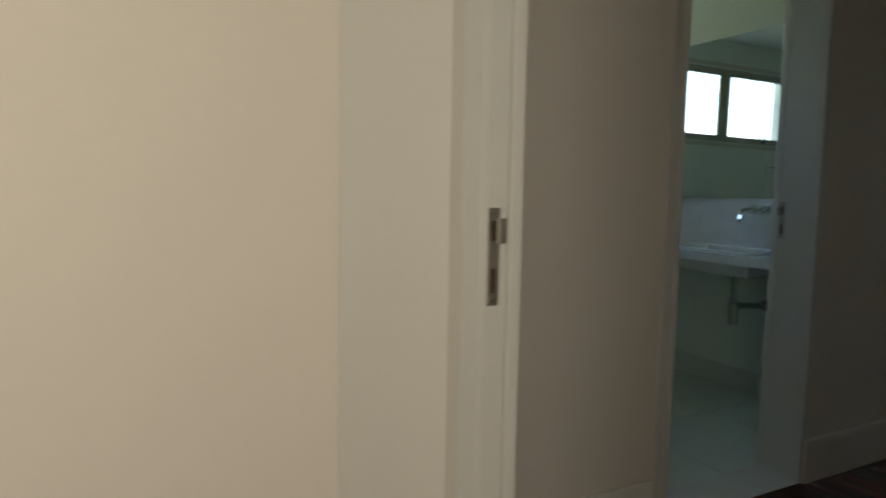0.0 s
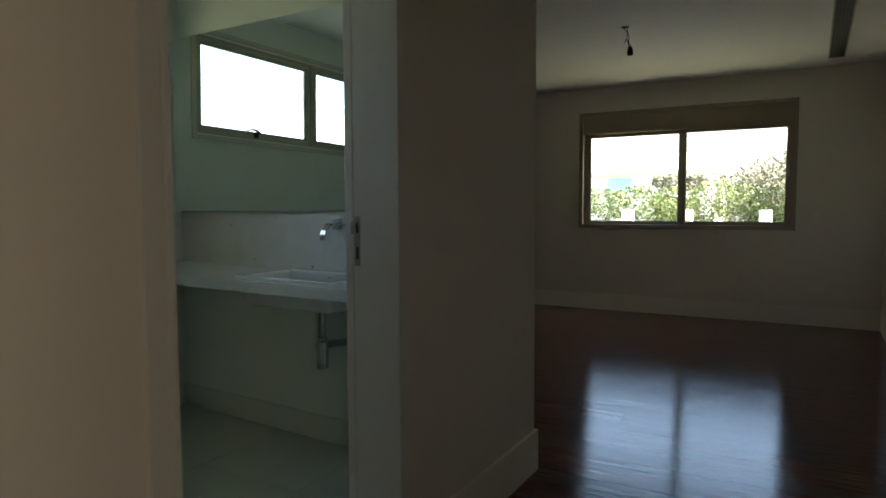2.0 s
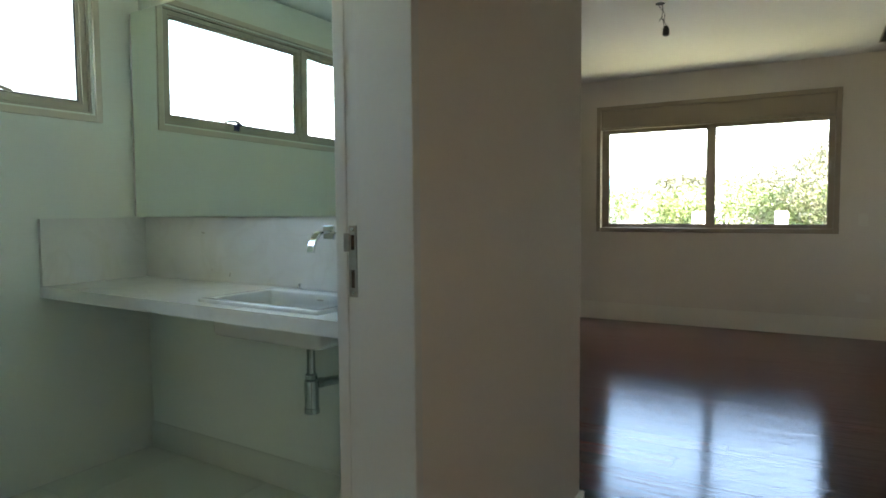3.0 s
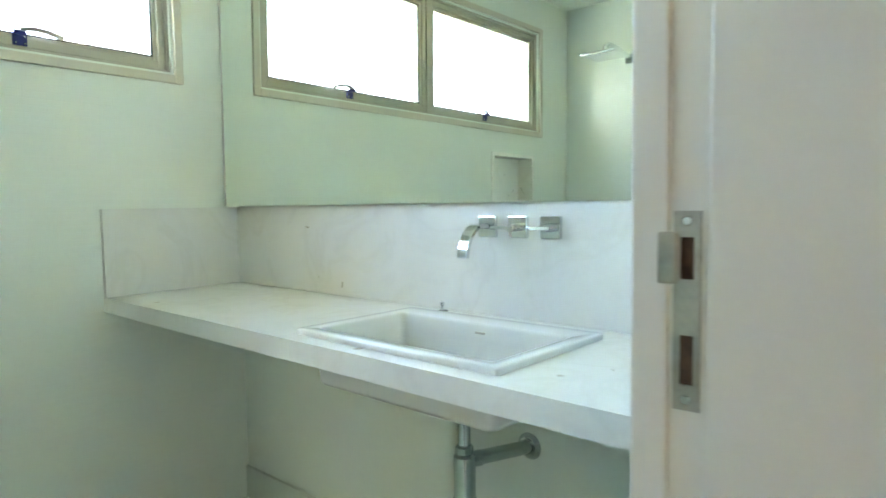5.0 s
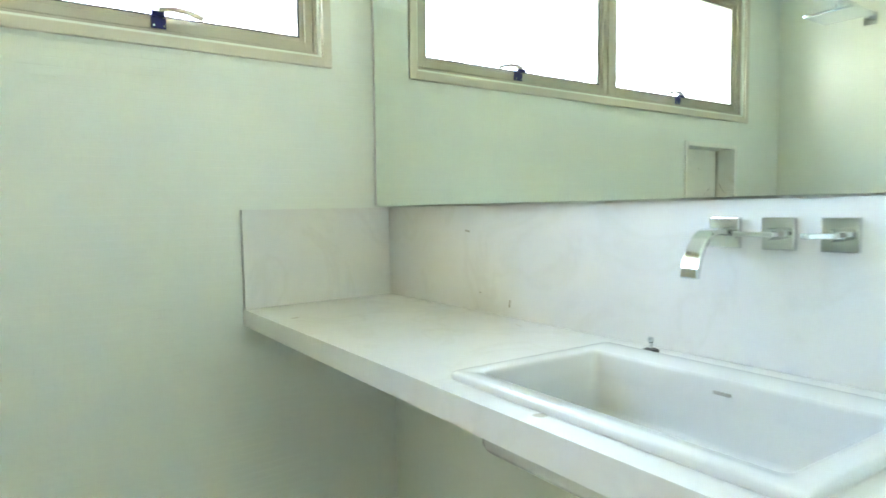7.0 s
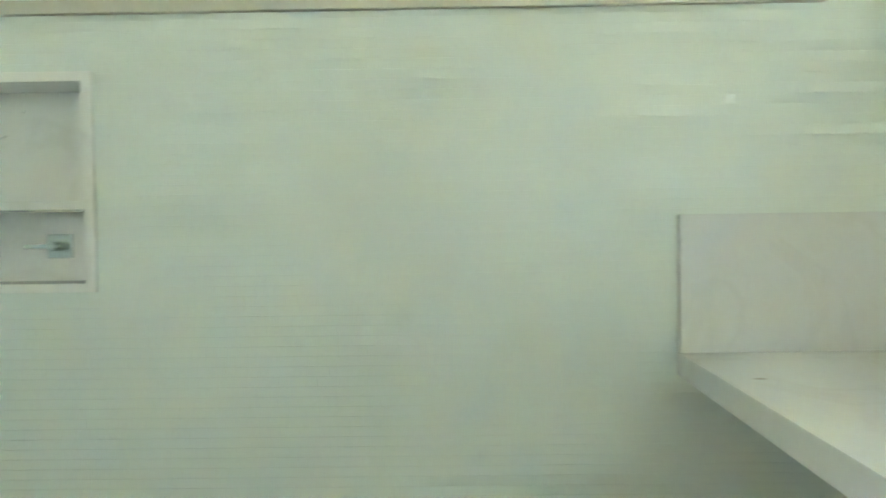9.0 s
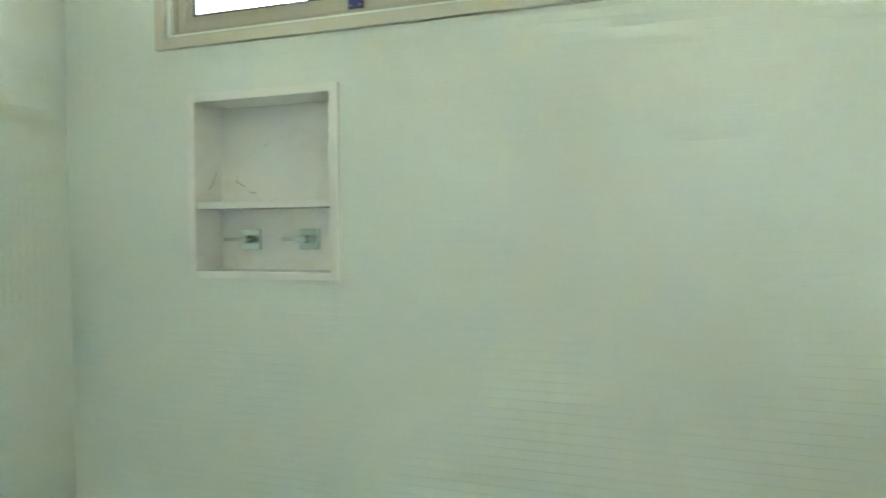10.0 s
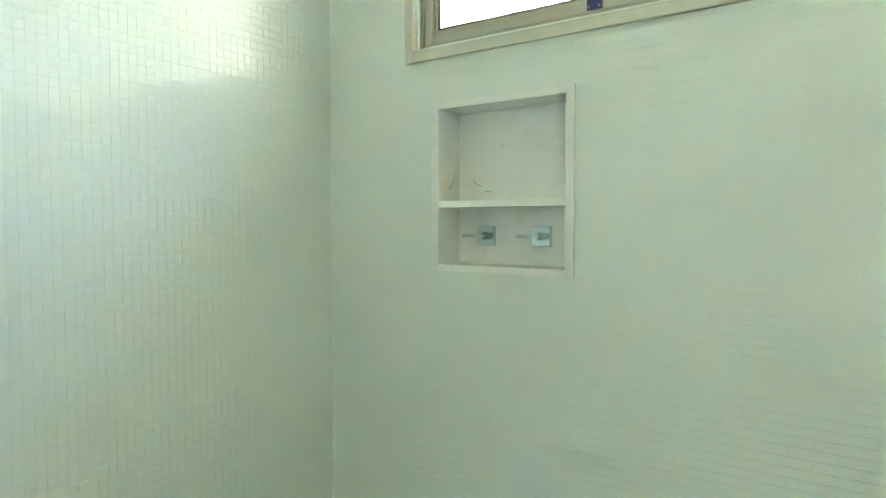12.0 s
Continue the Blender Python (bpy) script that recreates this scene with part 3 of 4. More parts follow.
for x0, x1 in ((WX0 + 0.052, XM - 0.016), (XM + 0.016, WX1 - 0.052)):
    z0, z1 = WZ0 + 0.052, WZ1 - 0.052
    bm = xbar_frame(x0, x1, z0, z1, YB + 0.018, YB + 0.058, 0.026)
    inner = xbar_frame(x0 + 0.0255, x1 - 0.0255, z0 + 0.0255, z1 - 0.0255, YB + 0.026, YB + 0.054, 0.015, 0.004)
    sash = part("sash", bm, M_SASH, win_bath, "top-hung bronze aluminium sash")
    part("glazing_bead", inner, M_SASH, sash, "rounded aluminium glazing bead")
    pane("pane", x0 + 0.038, x1 - 0.038, YB + 0.036, YB + 0.041, z0 + 0.038, z1 - 0.038, sash)
    part("seal", xbar_frame(x0 + 0.0408, x1 - 0.0408, z0 + 0.0408, z1 - 0.0408, YB + 0.030, YB + 0.0355, 0.005, 0.0), M_RUBBER, sash, "black rubber seal")
    latch((x0 + x1) / 2 + 0.03, sash)

# ---- shower niche ----
niche = thing("wall_niche", ((NX0 + NX1) / 2, YB, NZ0), "white marble wall niche with one shelf, in the shower wall", "niche")
W_ = 0.024
D1 = YB + 0.10
part("side", boxed(NX0, NX0 + W_, YB - 0.010, D1, NZ0, NZ1, bevel=0.0015), M_CREAM, niche)
part("side", boxed(NX1 - W_, NX1, YB - 0.010, D1, NZ0, NZ1, bevel=0.0015), M_CREAM, niche)
part("bottom", boxed(NX0 + W_, NX1 - W_, YB - 0.009, D1, NZ0, NZ0 + 0.020, bevel=0.0015), M_CREAM, niche)
part("top", boxed(NX0 + W_, NX1 - W_, YB - 0.009, D1, NZ1 - 0.022, NZ1, bevel=0.0015), M_CREAM, niche)
part("shelf", boxed(NX0 + W_, NX1 - W_, YB - 0.004, D1, 1.2315, 1.2505, bevel=0.0015), M_CREAM, niche)
part("back", boxed(NX0 + 0.002, NX1 - 0.002, D1, D1 + 0.02, NZ0 + 0.002, NZ1 - 0.002), M_CREAM, niche)
for a, b in (((0.14, 0.062), (0.17, 0.045)), ((0.15, 0.075), (0.145, 0.06)), ((0.185, 0.030), (0.205, 0.028)), ((0.235, 0.155), (0.25, 0.162)), ((0.29, 0.215), (0.293, 0.221))):
    bm = bmesh.new()
    mid = ((a[0] + b[0]) / 2 - 0.002, (a[1] + b[1]) / 2 - 0.001)
    sweep(bm, [(NX0 - 0.068 + p[0], D1 - 0.0004, 1.2505 + p[1]) for p in (a, mid, b)], 0.0011, 0.0004, (0.5, 0, 0.86))
    part("scuff", bm, M_SCUFF, niche, "small grey scuff mark")
bm = bmesh.new()
sweep(bm, [(NX0 + W_ + 0.0004, YB + 0.045 + 0.035 * u, 1.2505 + 0.035 + 0.05 * u ** 1.4) for u in (0, 0.35, 0.7, 1.0)], 0.0011, 0.0004, (0, 0.8, -0.6))
part("scuff", bm, M_SCUFF, niche, "small grey scuff mark")


def square_tap(px, py, pz, nx, ny, label, lever):
    """A square rosette on a wall whose normal is (nx, ny), with a stem and a flat lever along `lever`."""
    n, l = Vector((nx, ny, 0)), Vector(lever)
    s = Vector((-ny, nx, 0))
    c = Vector((px, py, pz))
    root = thing("tap_handle", c, label, "tap", group="square chrome taps")
    bm = bmesh.new()
    d = n * 0.012
    lo, hi = c - s * 0.028 - Vector((0, 0, 0.028)), c + s * 0.028 + Vector((0, 0, 0.028)) + d
    a = [sorted((lo[k], hi[k])) for k in range(3)]
    box(bm, *a[0], *a[1], *a[2], bevel=0.002)
    metal = M_DIM_CHROME if ny else M_CHROME
    part("rosette", bm, metal, root)
    bm = bmesh.new()
    rod(bm, c + n * 0.012, c + n * 0.047, 0.011, 0.010, 16)
    smooth(part("stem", bm, metal, root))
    bm = bmesh.new()
    p = c + n * 0.042
    sweep(bm, [p - l * 0.014, p + l * 0.018, p + l * 0.040, p + l * 0.058], 0.010, 0.0045, l.cross(Vector((0, 0, 1))))
    part("lever", bm, metal, root)
    return root


square_tap(-1.150, D1, 1.150, 0, -1, "square chrome shower tap with a flat lever", (-1, 0, 0))
square_tap(-0.970, D1, 1.150, 0, -1, "square chrome shower tap with a flat lever", (-1, 0, 0))

# ---- shower head on the side wall ----
SY, SZ = 1.775, 2.15
shower = thing("shower_head", (XBC, SY, SZ), "flat square chrome shower head on a wall arm", "shower")
box_bm = boxed(XBC + 0.006, XBC + 0.018, SY - 0.03, SY + 0.03, SZ - 0.03, SZ + 0.03, bevel=0.002)
part("rosette", box_bm, M_CHROME, shower)
bm = bmesh.new()
sweep(bm, [(XBC + 0.012, SY, SZ), (XBC + 0.18, SY, SZ + 0.035), (XBC + 0.30, SY, SZ + 0.04), (XBC + 0.345, SY, SZ + 0.015)], 0.011, 0.011, (0, 1, 0))
part("arm", bm, M_CHROME, shower)
bm = bmesh.new()
rod(bm, (XBC + 0.345, SY, SZ + 0.02), (XBC + 0.345, SY, SZ - 0.03), 0.014, 0.016, 14)
part("joint", bm, M_CHROME, shower)
part("rose", boxed(XBC + 0.235, XBC + 0.455, SY - 0.11, SY + 0.11, SZ - 0.044, SZ - 0.029, bevel=0.004), M_CHROME, shower)

# ---- basin counter ----
LEAN = radians(-3.0)   # the basin wall stands a little out of square
CF, CT, CB = 0.448, 0.90, 0.850
SX0, SX1, SY0, SY1 = 0.494, 0.886, 0.566, 1.164   # sink rim
hx0, hx1, hy0, hy1 = SX0 + 0.02, SX1 - 0.02, SY0 + 0.02, SY1 - 0.02
counter = thing("basin_counter", (XA, 1.2, CB), "white veined marble counter with upstands, fixed to the wall", "counter")
bm = boxes((CF, hx0, YD + 0.001, YB - 0.001, CB, CT), (hx1, XA - 0.001, YD + 0.001, YB - 0.001, CB, CT),
           (hx0, hx1, YD + 0.001, hy0, CB, CT), (hx0, hx1, hy1, YB - 0.001, CB, CT))
bmesh.ops.remove_doubles(bm, verts=bm.verts, dist=0.0005)
part("slab", bm, M_MARBLE, counter)
part("upstand", boxed(XA - 0.020, XA - 0.001, YD + 0.001, YB - 0.001, CT + 0.0003, 1.201, bevel=0.001), M_MARBLE, counter)
side = boxed(CF + 0.001, XA - 0.0215, YB - 0.021, YB - 0.0012, CT + 0.0003, 1.201, bevel=0.001)
bmesh.ops.rotate(side, verts=side.verts, cent=(XA, YB, 0), matrix=Matrix.Rotation(-LEAN, 3, "Z"))
part("side_upstand", side, M_MARBLE, counter)

for y, z, dy, dz, w in ((1.571, 0.937, -0.002, 0.010, 0.003), (1.757, 1.128, 0.011, 0.002, 0.0025), (1.70, 0.955, 0.003, 0.001, 0.002), (0.405, 1.051, 0.012, 0.001, 0.0014), (0.395, 1.043, 0.010, -0.002, 0.0014), (0.401, 1.034, 0.004, 0.003, 0.001)):
    bm = bmesh.new()
    sweep(bm, [(XA - 0.0204, y - dy, z - dz), (XA - 0.0204, y + 0.001, z), (XA - 0.0204, y + dy, z + dz)], w, 0.0003, (0, dz, -dy))
    part("stain", bm, M_STAIN, counter, "small brownish stain on the marble")
for x, y, dx, dy in ((0.91, 1.468, 0.004, 0.014), (0.634, 0.347, 0.010, 0.020), (0.615, 0.335, 0.004, 0.012), (0.925, 0.672, 0.002, 0.016), (0.66, 0.43, 0.002, 0.003)):
    bm = bmesh.new()
    sweep(bm, [(x - dx, y - dy, CT + 0.0003), (x + 0.001, y, CT + 0.0003), (x + dx, y + dy, CT + 0.0003)], 0.0015, 0.0003, (dy, -dx, 0))
    part("stain", bm, M_STAIN, counter, "small brownish stain on the marble")

sink = thing("wash_basin", ((SX0 + SX1) / 2, (SY0 + SY1) / 2, CT), "white glazed rectangular wash basin set into the counter", "basin")


def rounded_ring(x0, x1, y0, y1, r, z, n=6):
    out = []
    for cx, cy, a0 in ((x1 - r, y1 - r, 0), (x0 + r, y1 - r, 90), (x0 + r, y0 + r, 180), (x1 - r, y0 + r, 270)):
        for k in range(n + 1):
            a = radians(a0 + 90 * k / n)
            out.append((cx + r * math.cos(a), cy + r * math.sin(a), z))
    return out


def basin_shell():
    bm = bmesh.new()
    x0, x1, y0, y1 = SX0, SX1, SY0, SY1
    levels = [(0.0, 0.010, CT + 0.0005), (0.0, 0.010, CT + 0.0095), (0.0012, 0.011, CT + 0.0125), (0.004, 0.012, CT + 0.0142), (0.008, 0.013, CT + 0.0148),
              (0.036, 0.014, CT + 0.0135), (0.0385, 0.013, CT + 0.0115), (0.040, 0.013, CT + 0.006), (0.043, 0.015, CT - 0.03), (0.048, 0.018, CT - 0.092), (0.056, 0.026, CT - 0.103), (0.13, 0.05, CT - 0.108)]
    rings = []
    for inset, r, z in levels:
        back = inset + (0.035 if inset > 0.03 else 0.0)
        rings.append([bm.verts.new(p) for p in rounded_ring(x0 + inset, x1 - back, y0 + inset, y1 - inset, r, z)])
    for p, q in zip(rings, rings[1:]):
        for k in range(len(p)):
            bm.faces.new((p[k], p[(k + 1) % len(p)], q[(k + 1) % len(p)], q[k]))
    bm.faces.new(rings[-1])
    bmesh.ops.recalc_face_normals(bm, faces=bm.faces)
    return bm


smooth(part("bowl", basin_shell(), M_CERAMIC, sink), 50)


def basin_underside():
    bm = bmesh.new()
    rings = []
    for inset, r, z in ((0.012, 0.02, CT - 0.05), (0.014, 0.02, CT - 0.112), (0.018, 0.024, CT - 0.121), (0.03, 0.03, CT - 0.126), (0.08, 0.04, CT - 0.128)):
        rings.append([bm.verts.new(p) for p in rounded_ring(hx0 + inset, hx1 - inset, hy0 + inset, hy1 - inset, r, z)])
    for p, q in zip(rings, rings[1:]):
        for k in range(len(p)):
            bm.faces.new((p[k], p[(k + 1) % len(p)], q[(k + 1) % len(p)], q[k]))
    bm.faces.new(rings[-1])
    bmesh.ops.recalc_face_normals(bm, faces=bm.faces)
    return bm


smooth(part("underside", basin_underside(), M_CERAMIC, sink, "rounded underside of the bowl"), 50)
dx, dy = 0.69, 0.88
bm = bmesh.new()
revolve(bm, (dx, dy), [(0.022, CT - 0.1085), (0.024, CT - 0.106), (0.020, CT - 0.103), (0.006, CT - 0.102)], 20)
smooth(part("drain", bm, M_CHROME, sink, "round chrome drain"))
part("overflow_slot", boxed(SX1 - 0.0845, SX1 - 0.081, 0.835, 0.865, CT - 0.012, CT - 0.006, bevel=0.001), M_STEEL, sink, "small overflow slot")

plug = thing("drain_rod", (0.928, 1.085, CT), "small dark plug rod standing behind the basin", "drain rod")
bm = bmesh.new()
revolve(bm, (0.928, 1.085), [(0.016, CT + 0.0005), (0.016, CT + 0.004), (0.012, CT + 0.006)], 18)
part("base", bm, M_RUBBER, plug, "black rubber base")
bm = bmesh.new()
revolve(bm, (0.928, 1.085), [(0.004, CT + 0.006), (0.004, CT + 0.018), (0.006, CT + 0.020), (0.006, CT + 0.028), (0.003, CT + 0.030)], 14)
smooth(part("knob", bm, M_CHROME, plug, "tiny chrome knob"))

# bottle trap under the basin
ZB = 0.449
tx, ty = 0.797, 0.90
trap = thing("bottle_trap", (tx, ty, ZB), "chrome bottle trap under the basin with a wall pipe", "trap")
bm = bmesh.new()
revolve(bm, (tx, ty), [(0.022, ZB), (0.029, ZB + 0.003), (0.029, ZB + 0.022), (0.027, ZB + 0.024), (0.028, ZB + 0.115), (0.027, ZB + 0.128), (0.020, ZB + 0.135)], 26)
smooth(part("bottle", bm, M_DIM_CHROME, trap))
bm = bmesh.new()
revolve(bm, (tx, ty), [(0.0225, ZB + 0.1355), (0.0225, ZB + 0.152), (0.019, ZB + 0.157)], 8)
part("nut", bm, M_DIM_CHROME, trap, "hexagonal chrome nut")
bm = bmesh.new()
revolve(bm, (tx, ty), [(0.016, ZB + 0.157), (0.016, CT - 0.127)], 20)
smooth(part("tail_pipe", bm, M_DIM_CHROME, trap))
bm = bmesh.new()
rod(bm, (tx + 0.02, ty, ZB + 0.112), (XA - 0.008, ty - 0.064, ZB + 0.112), 0.018, seg=20)
smooth(part("wall_pipe", bm, M_DIM_CHROME, trap))
bm = bmesh.new()
rod(bm, (tx + 0.024, ty, ZB + 0.112), (tx + 0.048, ty - 0.012, ZB + 0.112), 0.021, seg=8)
part("pipe_nut", bm, M_DIM_CHROME, trap)
bm = bmesh.new()
rod(bm, (XA - 0.0005, ty - 0.064, ZB + 0.112), (XA - 0.012, ty - 0.064, ZB + 0.112), 0.036, 0.026, 26)
smooth(part("flange", bm, M_DIM_CHROME, trap, "round chrome wall flange"))

# wall spout and two levers
XS = XA - 0.0205
PZ, PY2, DP = 1.140, 0.848, 0.098
square_tap(XS, PY2, PZ, -1, 0, "square chrome basin tap with a flat lever", (0, 1, 0))
square_tap(XS, PY2 - DP, PZ, -1, 0, "square chrome basin tap with its lever turned outward", (-0.62, 0.36, 0))
py = PY2 + DP
spout = thing("wall_spout", (XS, py, PZ), "curved flat chrome spout from a square wall plate", "spout")
part("rosette", boxed(XS - 0.012, XS - 0.0003, py - 0.028, py + 0.028, PZ - 0.028, PZ + 0.028, bevel=0.002), M_CHROME, spout)
bm = bmesh.new()
curve = [(XS - 0.010, py, PZ)] + [(XS - 0.045 - 0.068 * math.sin(a), py, PZ + 0.004 - 0.092 * (1 - math.cos(a))) for a in [k * math.pi / 2 * 0.92 / 9 for k in range(10)]]
sweep(bm, curve, 0.017, 0.006, (0, 1, 0))
smooth(part("neck", bm, M_CHROME, spout), 30)

# ---- mirror ----
MX, MY0, MY1, MZ0, MZ1 = 0.916, 0.196, 2.214, 1.2035, 2.215
mirror = thing("wall_mirror", (XA, (MY0 + MY1) / 2, MZ0), "large frameless wall mirror above the basin counter", "mirror")
part("backing", boxed(MX + 0.006, XA - 0.001, MY0 + 0.004, MY1 + 0.022, MZ0 + 0.004, MZ1 - 0.004), M_STUCCO, mirror, "white mirror backing box")
part("mirror_glass", boxed(MX, MX + 0.0055, MY0, MY1, MZ0, MZ1, bevel=0.0012), M_MIRROR, mirror)

for ob in list(scene.objects):
    if ob.parent is None and (ob in (counter, sink, plug, trap, spout, mirror) or ob.name.startswith("wall_bath_basin") or (ob.name.startswith("tap_handle") and ob.location.x > 0)
                              or ob.name == SKIRT.name):
        pivot = Vector((XA, YB, 0))
        turn = radians(-1.3) if ob is mirror else LEAN
        ob.location = pivot + Matrix.Rotation(turn, 3, "Z") @ (ob.location - pivot)
        ob.rotation_euler.z = turn
mirror.rotation_euler.y = radians(0.45)   # it leans back a little

# ---- outside ----
structure("ground", boxed(-150, 150, -150, 150, -3.6, -3.3), M_GRASS, "green ground round the house", "ground")
structure("house_base", boxed(-5.0, XW + 0.2, -3.6, 4.2, -3.3, -0.31), M_STUCCO, "white stucco lower storey of the house", "wall")


def leaf_cloud(name, clumps, count, size, material, parent, seed, label=""):
    """Many small leaf blades scattered through overlapping clumps."""
    rng = np.random.default_rng(seed)
    c = np.array([k[:3] for k in clumps])
    r = np.array([k[3] for k in clumps])
    pick = rng.choice(len(c), count, p=r ** 2 / (r ** 2).sum())
    d = rng.normal(size=(count, 3))
    d /= np.linalg.norm(d, axis=1)[:, None]
    rad = r[pick] * rng.uniform(0.35, 1.08, count) ** 0.5
    p = c[pick] + d * rad[:, None] * np.array([1, 1, 0.8])
    u = rng.normal(size=(count, 3))
    u /= np.linalg.norm(u, axis=1)[:, None]
    w = np.cross(u, rng.normal(size=(count, 3)))
    w /= np.linalg.norm(w, axis=1)[:, None]
    s = size * rng.uniform(0.6, 1.5, count)[:, None]
    o = np.array(ORIGIN[parent])
    quad = np.stack([p - u * s, p + w * s * 0.45, p + u * s, p - w * s * 0.45], 1).reshape(-1, 3) - o
    me = bpy.data.meshes.new(name)
    me.from_pydata(quad.tolist(), [], np.arange(count * 4).reshape(-1, 4).tolist())
    me.materials.append(material)
    ob = new(name, me)
    ob.parent = parent
    return tagged(ob, label)


def tree_at(x, y, z0, height, spread, count, size, material, seed, label):
    rng = random.Random(seed)
    root = thing("tree", (x, y, z0), label, "tree", group="garden trees")
    bm = bmesh.new()
    fork = Vector((x + 0.1, y - 0.05, z0 + height * 0.38))
    rod(bm, (x, y, z0), fork, height * 0.035, height * 0.024, 12)
    clumps = []
    for k in range(9):
        a = 2 * math.pi * k / 9 + rng.uniform(-0.3, 0.3)
        reach = spread * rng.uniform(0.45, 0.95)
        tip = Vector((x + math.cos(a) * reach, y + math.sin(a) * reach, z0 + height * rng.uniform(0.55, 0.92)))
        rod(bm, fork, tip, height * 0.014, height * 0.004, 8)
        clumps.append((*tip, spread * rng.uniform(0.28, 0.5)))
        mid = fork.lerp(tip, 0.6)
        clumps.append((mid.x + rng.uniform(-.3, .3), mid.y + rng.uniform(-.3, .3), mid.z + 0.2, spread * rng.uniform(0.2, 0.35)))
    clumps.append((x, y, z0 + height * 0.9, spread * 0.5))
    part("trunk", bm, M_BARK, root)
    leaf_cloud("crown", clumps, count, size, material, root, seed, "loose crown of small leaves")
    return root


# seen through the bedroom window
tree_at(20.0, -2.1, -3.3, 6.25, 3.2, 60000, 0.05, M_LEAF2, 3, "broad garden tree with dry yellow-green leaves")
tree_at(27.0, -7.0, -3.3, 5.2, 3.0, 12000, 0.09, M_LEAF, 5, "broad garden tree with dark green leaves")
tree_at(36.0, 5.6, -3.3, 6.4, 1.4, 7000, 0.10, M_LEAF2, 8, "distant rounded tree with green leaves")
hedge = thing("hedge", (17.0, 3.0, -3.3), "tall clipped hedge with yellow-green leaves", "hedge")
rng = random.Random(2)
hedge_clumps = [(17.0 + rng.uniform(-.4, .4), -6 + 0.45 * k, -3.3 + 0.915 * j + rng.uniform(-.2, .25), rng.uniform(0.5, 0.75)) for k in range(38) for j in range(6)]
bm = bmesh.new()
for k in range(18):
    rod(bm, (17.0, -6 + 0.95 * k, -3.3), (17.0 + rng.uniform(-.2, .2), -6 + 0.95 * k + rng.uniform(-.2, .2), 0.4), 0.05, 0.02, 7)
part("stems", bm, M_BARK, hedge)
leaf_cloud("leaves", hedge_clumps, 150000, 0.045, M_LEAF, hedge, 12, "dense small yellow-green leaves")
for y in (3.0, 1.56, -0.18):
    solid("gate_post", boxed(14.9, 15.2, y - 0.13, y + 0.13, -3.3, 1.12, bevel=0.02), M_STUCCO, "white rendered garden wall post", "post", group="garden wall posts")
structure("garden_wall", boxed(15.0, 15.15, -12, 14, -3.3, -0.5), M_STUCCO, "low white rendered garden wall", "wall")
for z, dy in ((0.42, 0.0), (0.55, 0.12), (2.6, 0.4), (2.95, -0.3)):
    bm = bmesh.new()
    pts = [Vector((14.2 + dy, -11 + 1.5 * k, z - 0.12 * math.sin(math.pi * k / 16) + 0.012 * k * dy)) for k in range(17)]
    for a, b in zip(pts, pts[1:]):
        rod(bm, a, b, 0.009, seg=6)
    for yy in (-11, 13):
        rod(bm, (14.2 + dy, yy, -3.3), (14.2 + dy, yy, z + 0.1), 0.05, seg=8)
    solid("street_cable", bm, M_CABLE, "thin black overhead cable between poles", "cable", group="overhead cables")
far_house = thing("far_house", (46.0, 9.0, -3.3), "distant white house with a flat roof and blue side", "house")
part("wall", boxed(42, 50, 4.5, 15, -3.3, 3.3), M_STUCCO, far_house)
bm = boxed(41.6, 50.4, 4.0, 15.5, 3.3, 3.55)
part("roof", bm, M_CONCRETE, far_house)
part("side_wall", boxed(41.9, 41.99, 9.4, 11.0, 2.2, 3.1), M_BLUEWALL, far_house, "pale blue painted panel")
for y in (5.6, 7.4, 13.2):
    wdw = part("window", boxed(41.95, 41.99, y - 0.5, y + 0.5, 0.6, 1.7), M_ALU, far_house)
    part("pane", boxed(41.93, 41.945, y - 0.42, y + 0.42, 0.68, 1.62), M_CABLE, wdw)

# seen through the bathroom window
tree_at(4.1, 8.0, -3.3, 8.6, 2.5, 60000, 0.085, M_LEAF3, 21, "garden tree with fresh green leaves beside the house")
tree_at(-5.5, 11.5, -3.3, 6.0, 2.4, 9000, 0.08, M_LEAF, 23, "garden tree with green leaves")
solid("outer_wall_fin", boxed(WX0 - 0.22, WX0 - 0.06, YB + 0.201, YB + 0.46, -3.3, CEIL + 0.2, bevel=0.004), M_STUCCO, "white rendered outer wall fin beside the window", "wall fin")

# ---- small pieces of walls and floors ----
def shared(name, bm, material):
    me = bpy.data.meshes.new(name)
    bm.to_mesh(me)
    bm.free()
    me.materials.append(material)
    return me


# bedroom planks run along y
rng = random.Random(7)
PW = 0.14
planks = {L: shared("plank", boxed(-PW / 2 + 0.0006, PW / 2 - 0.0006, -L / 2 + 0.0006, L / 2 - 0.0006, -0.016, 0.0), M_WOOD) for L in (1.6, 2.0, 2.4, 2.8)}


def lay(x0, x1, y0, far):
    x = x0 + PW / 2
    while x < x1:
        y = y0 - rng.uniform(0, 1.5)
        y1 = far if x + PW / 2 > XC else 0.0
        while y < y1:
            L = rng.choice(list(planks))
            if y < y1:
                hi = min(y + L, y1)
                lo = max(y, y0)
                full = hi - lo > L - 1e-6
                if hi - lo > 0.05:
                    ob = new("plank", planks[L])
                    ob.parent = floor_bed
                    ob.location = Vector((x, (lo + hi) / 2, rng.uniform(-0.0004, 0.0))) - ORIGIN[floor_bed]
                    ob.rotation_euler = (rng.uniform(-0.0003, 0.0003), rng.uniform(-0.0012, 0.0012), 0)
                    if not full:
                        ob.scale.y = (hi - lo) / L
            y += L
        x += PW


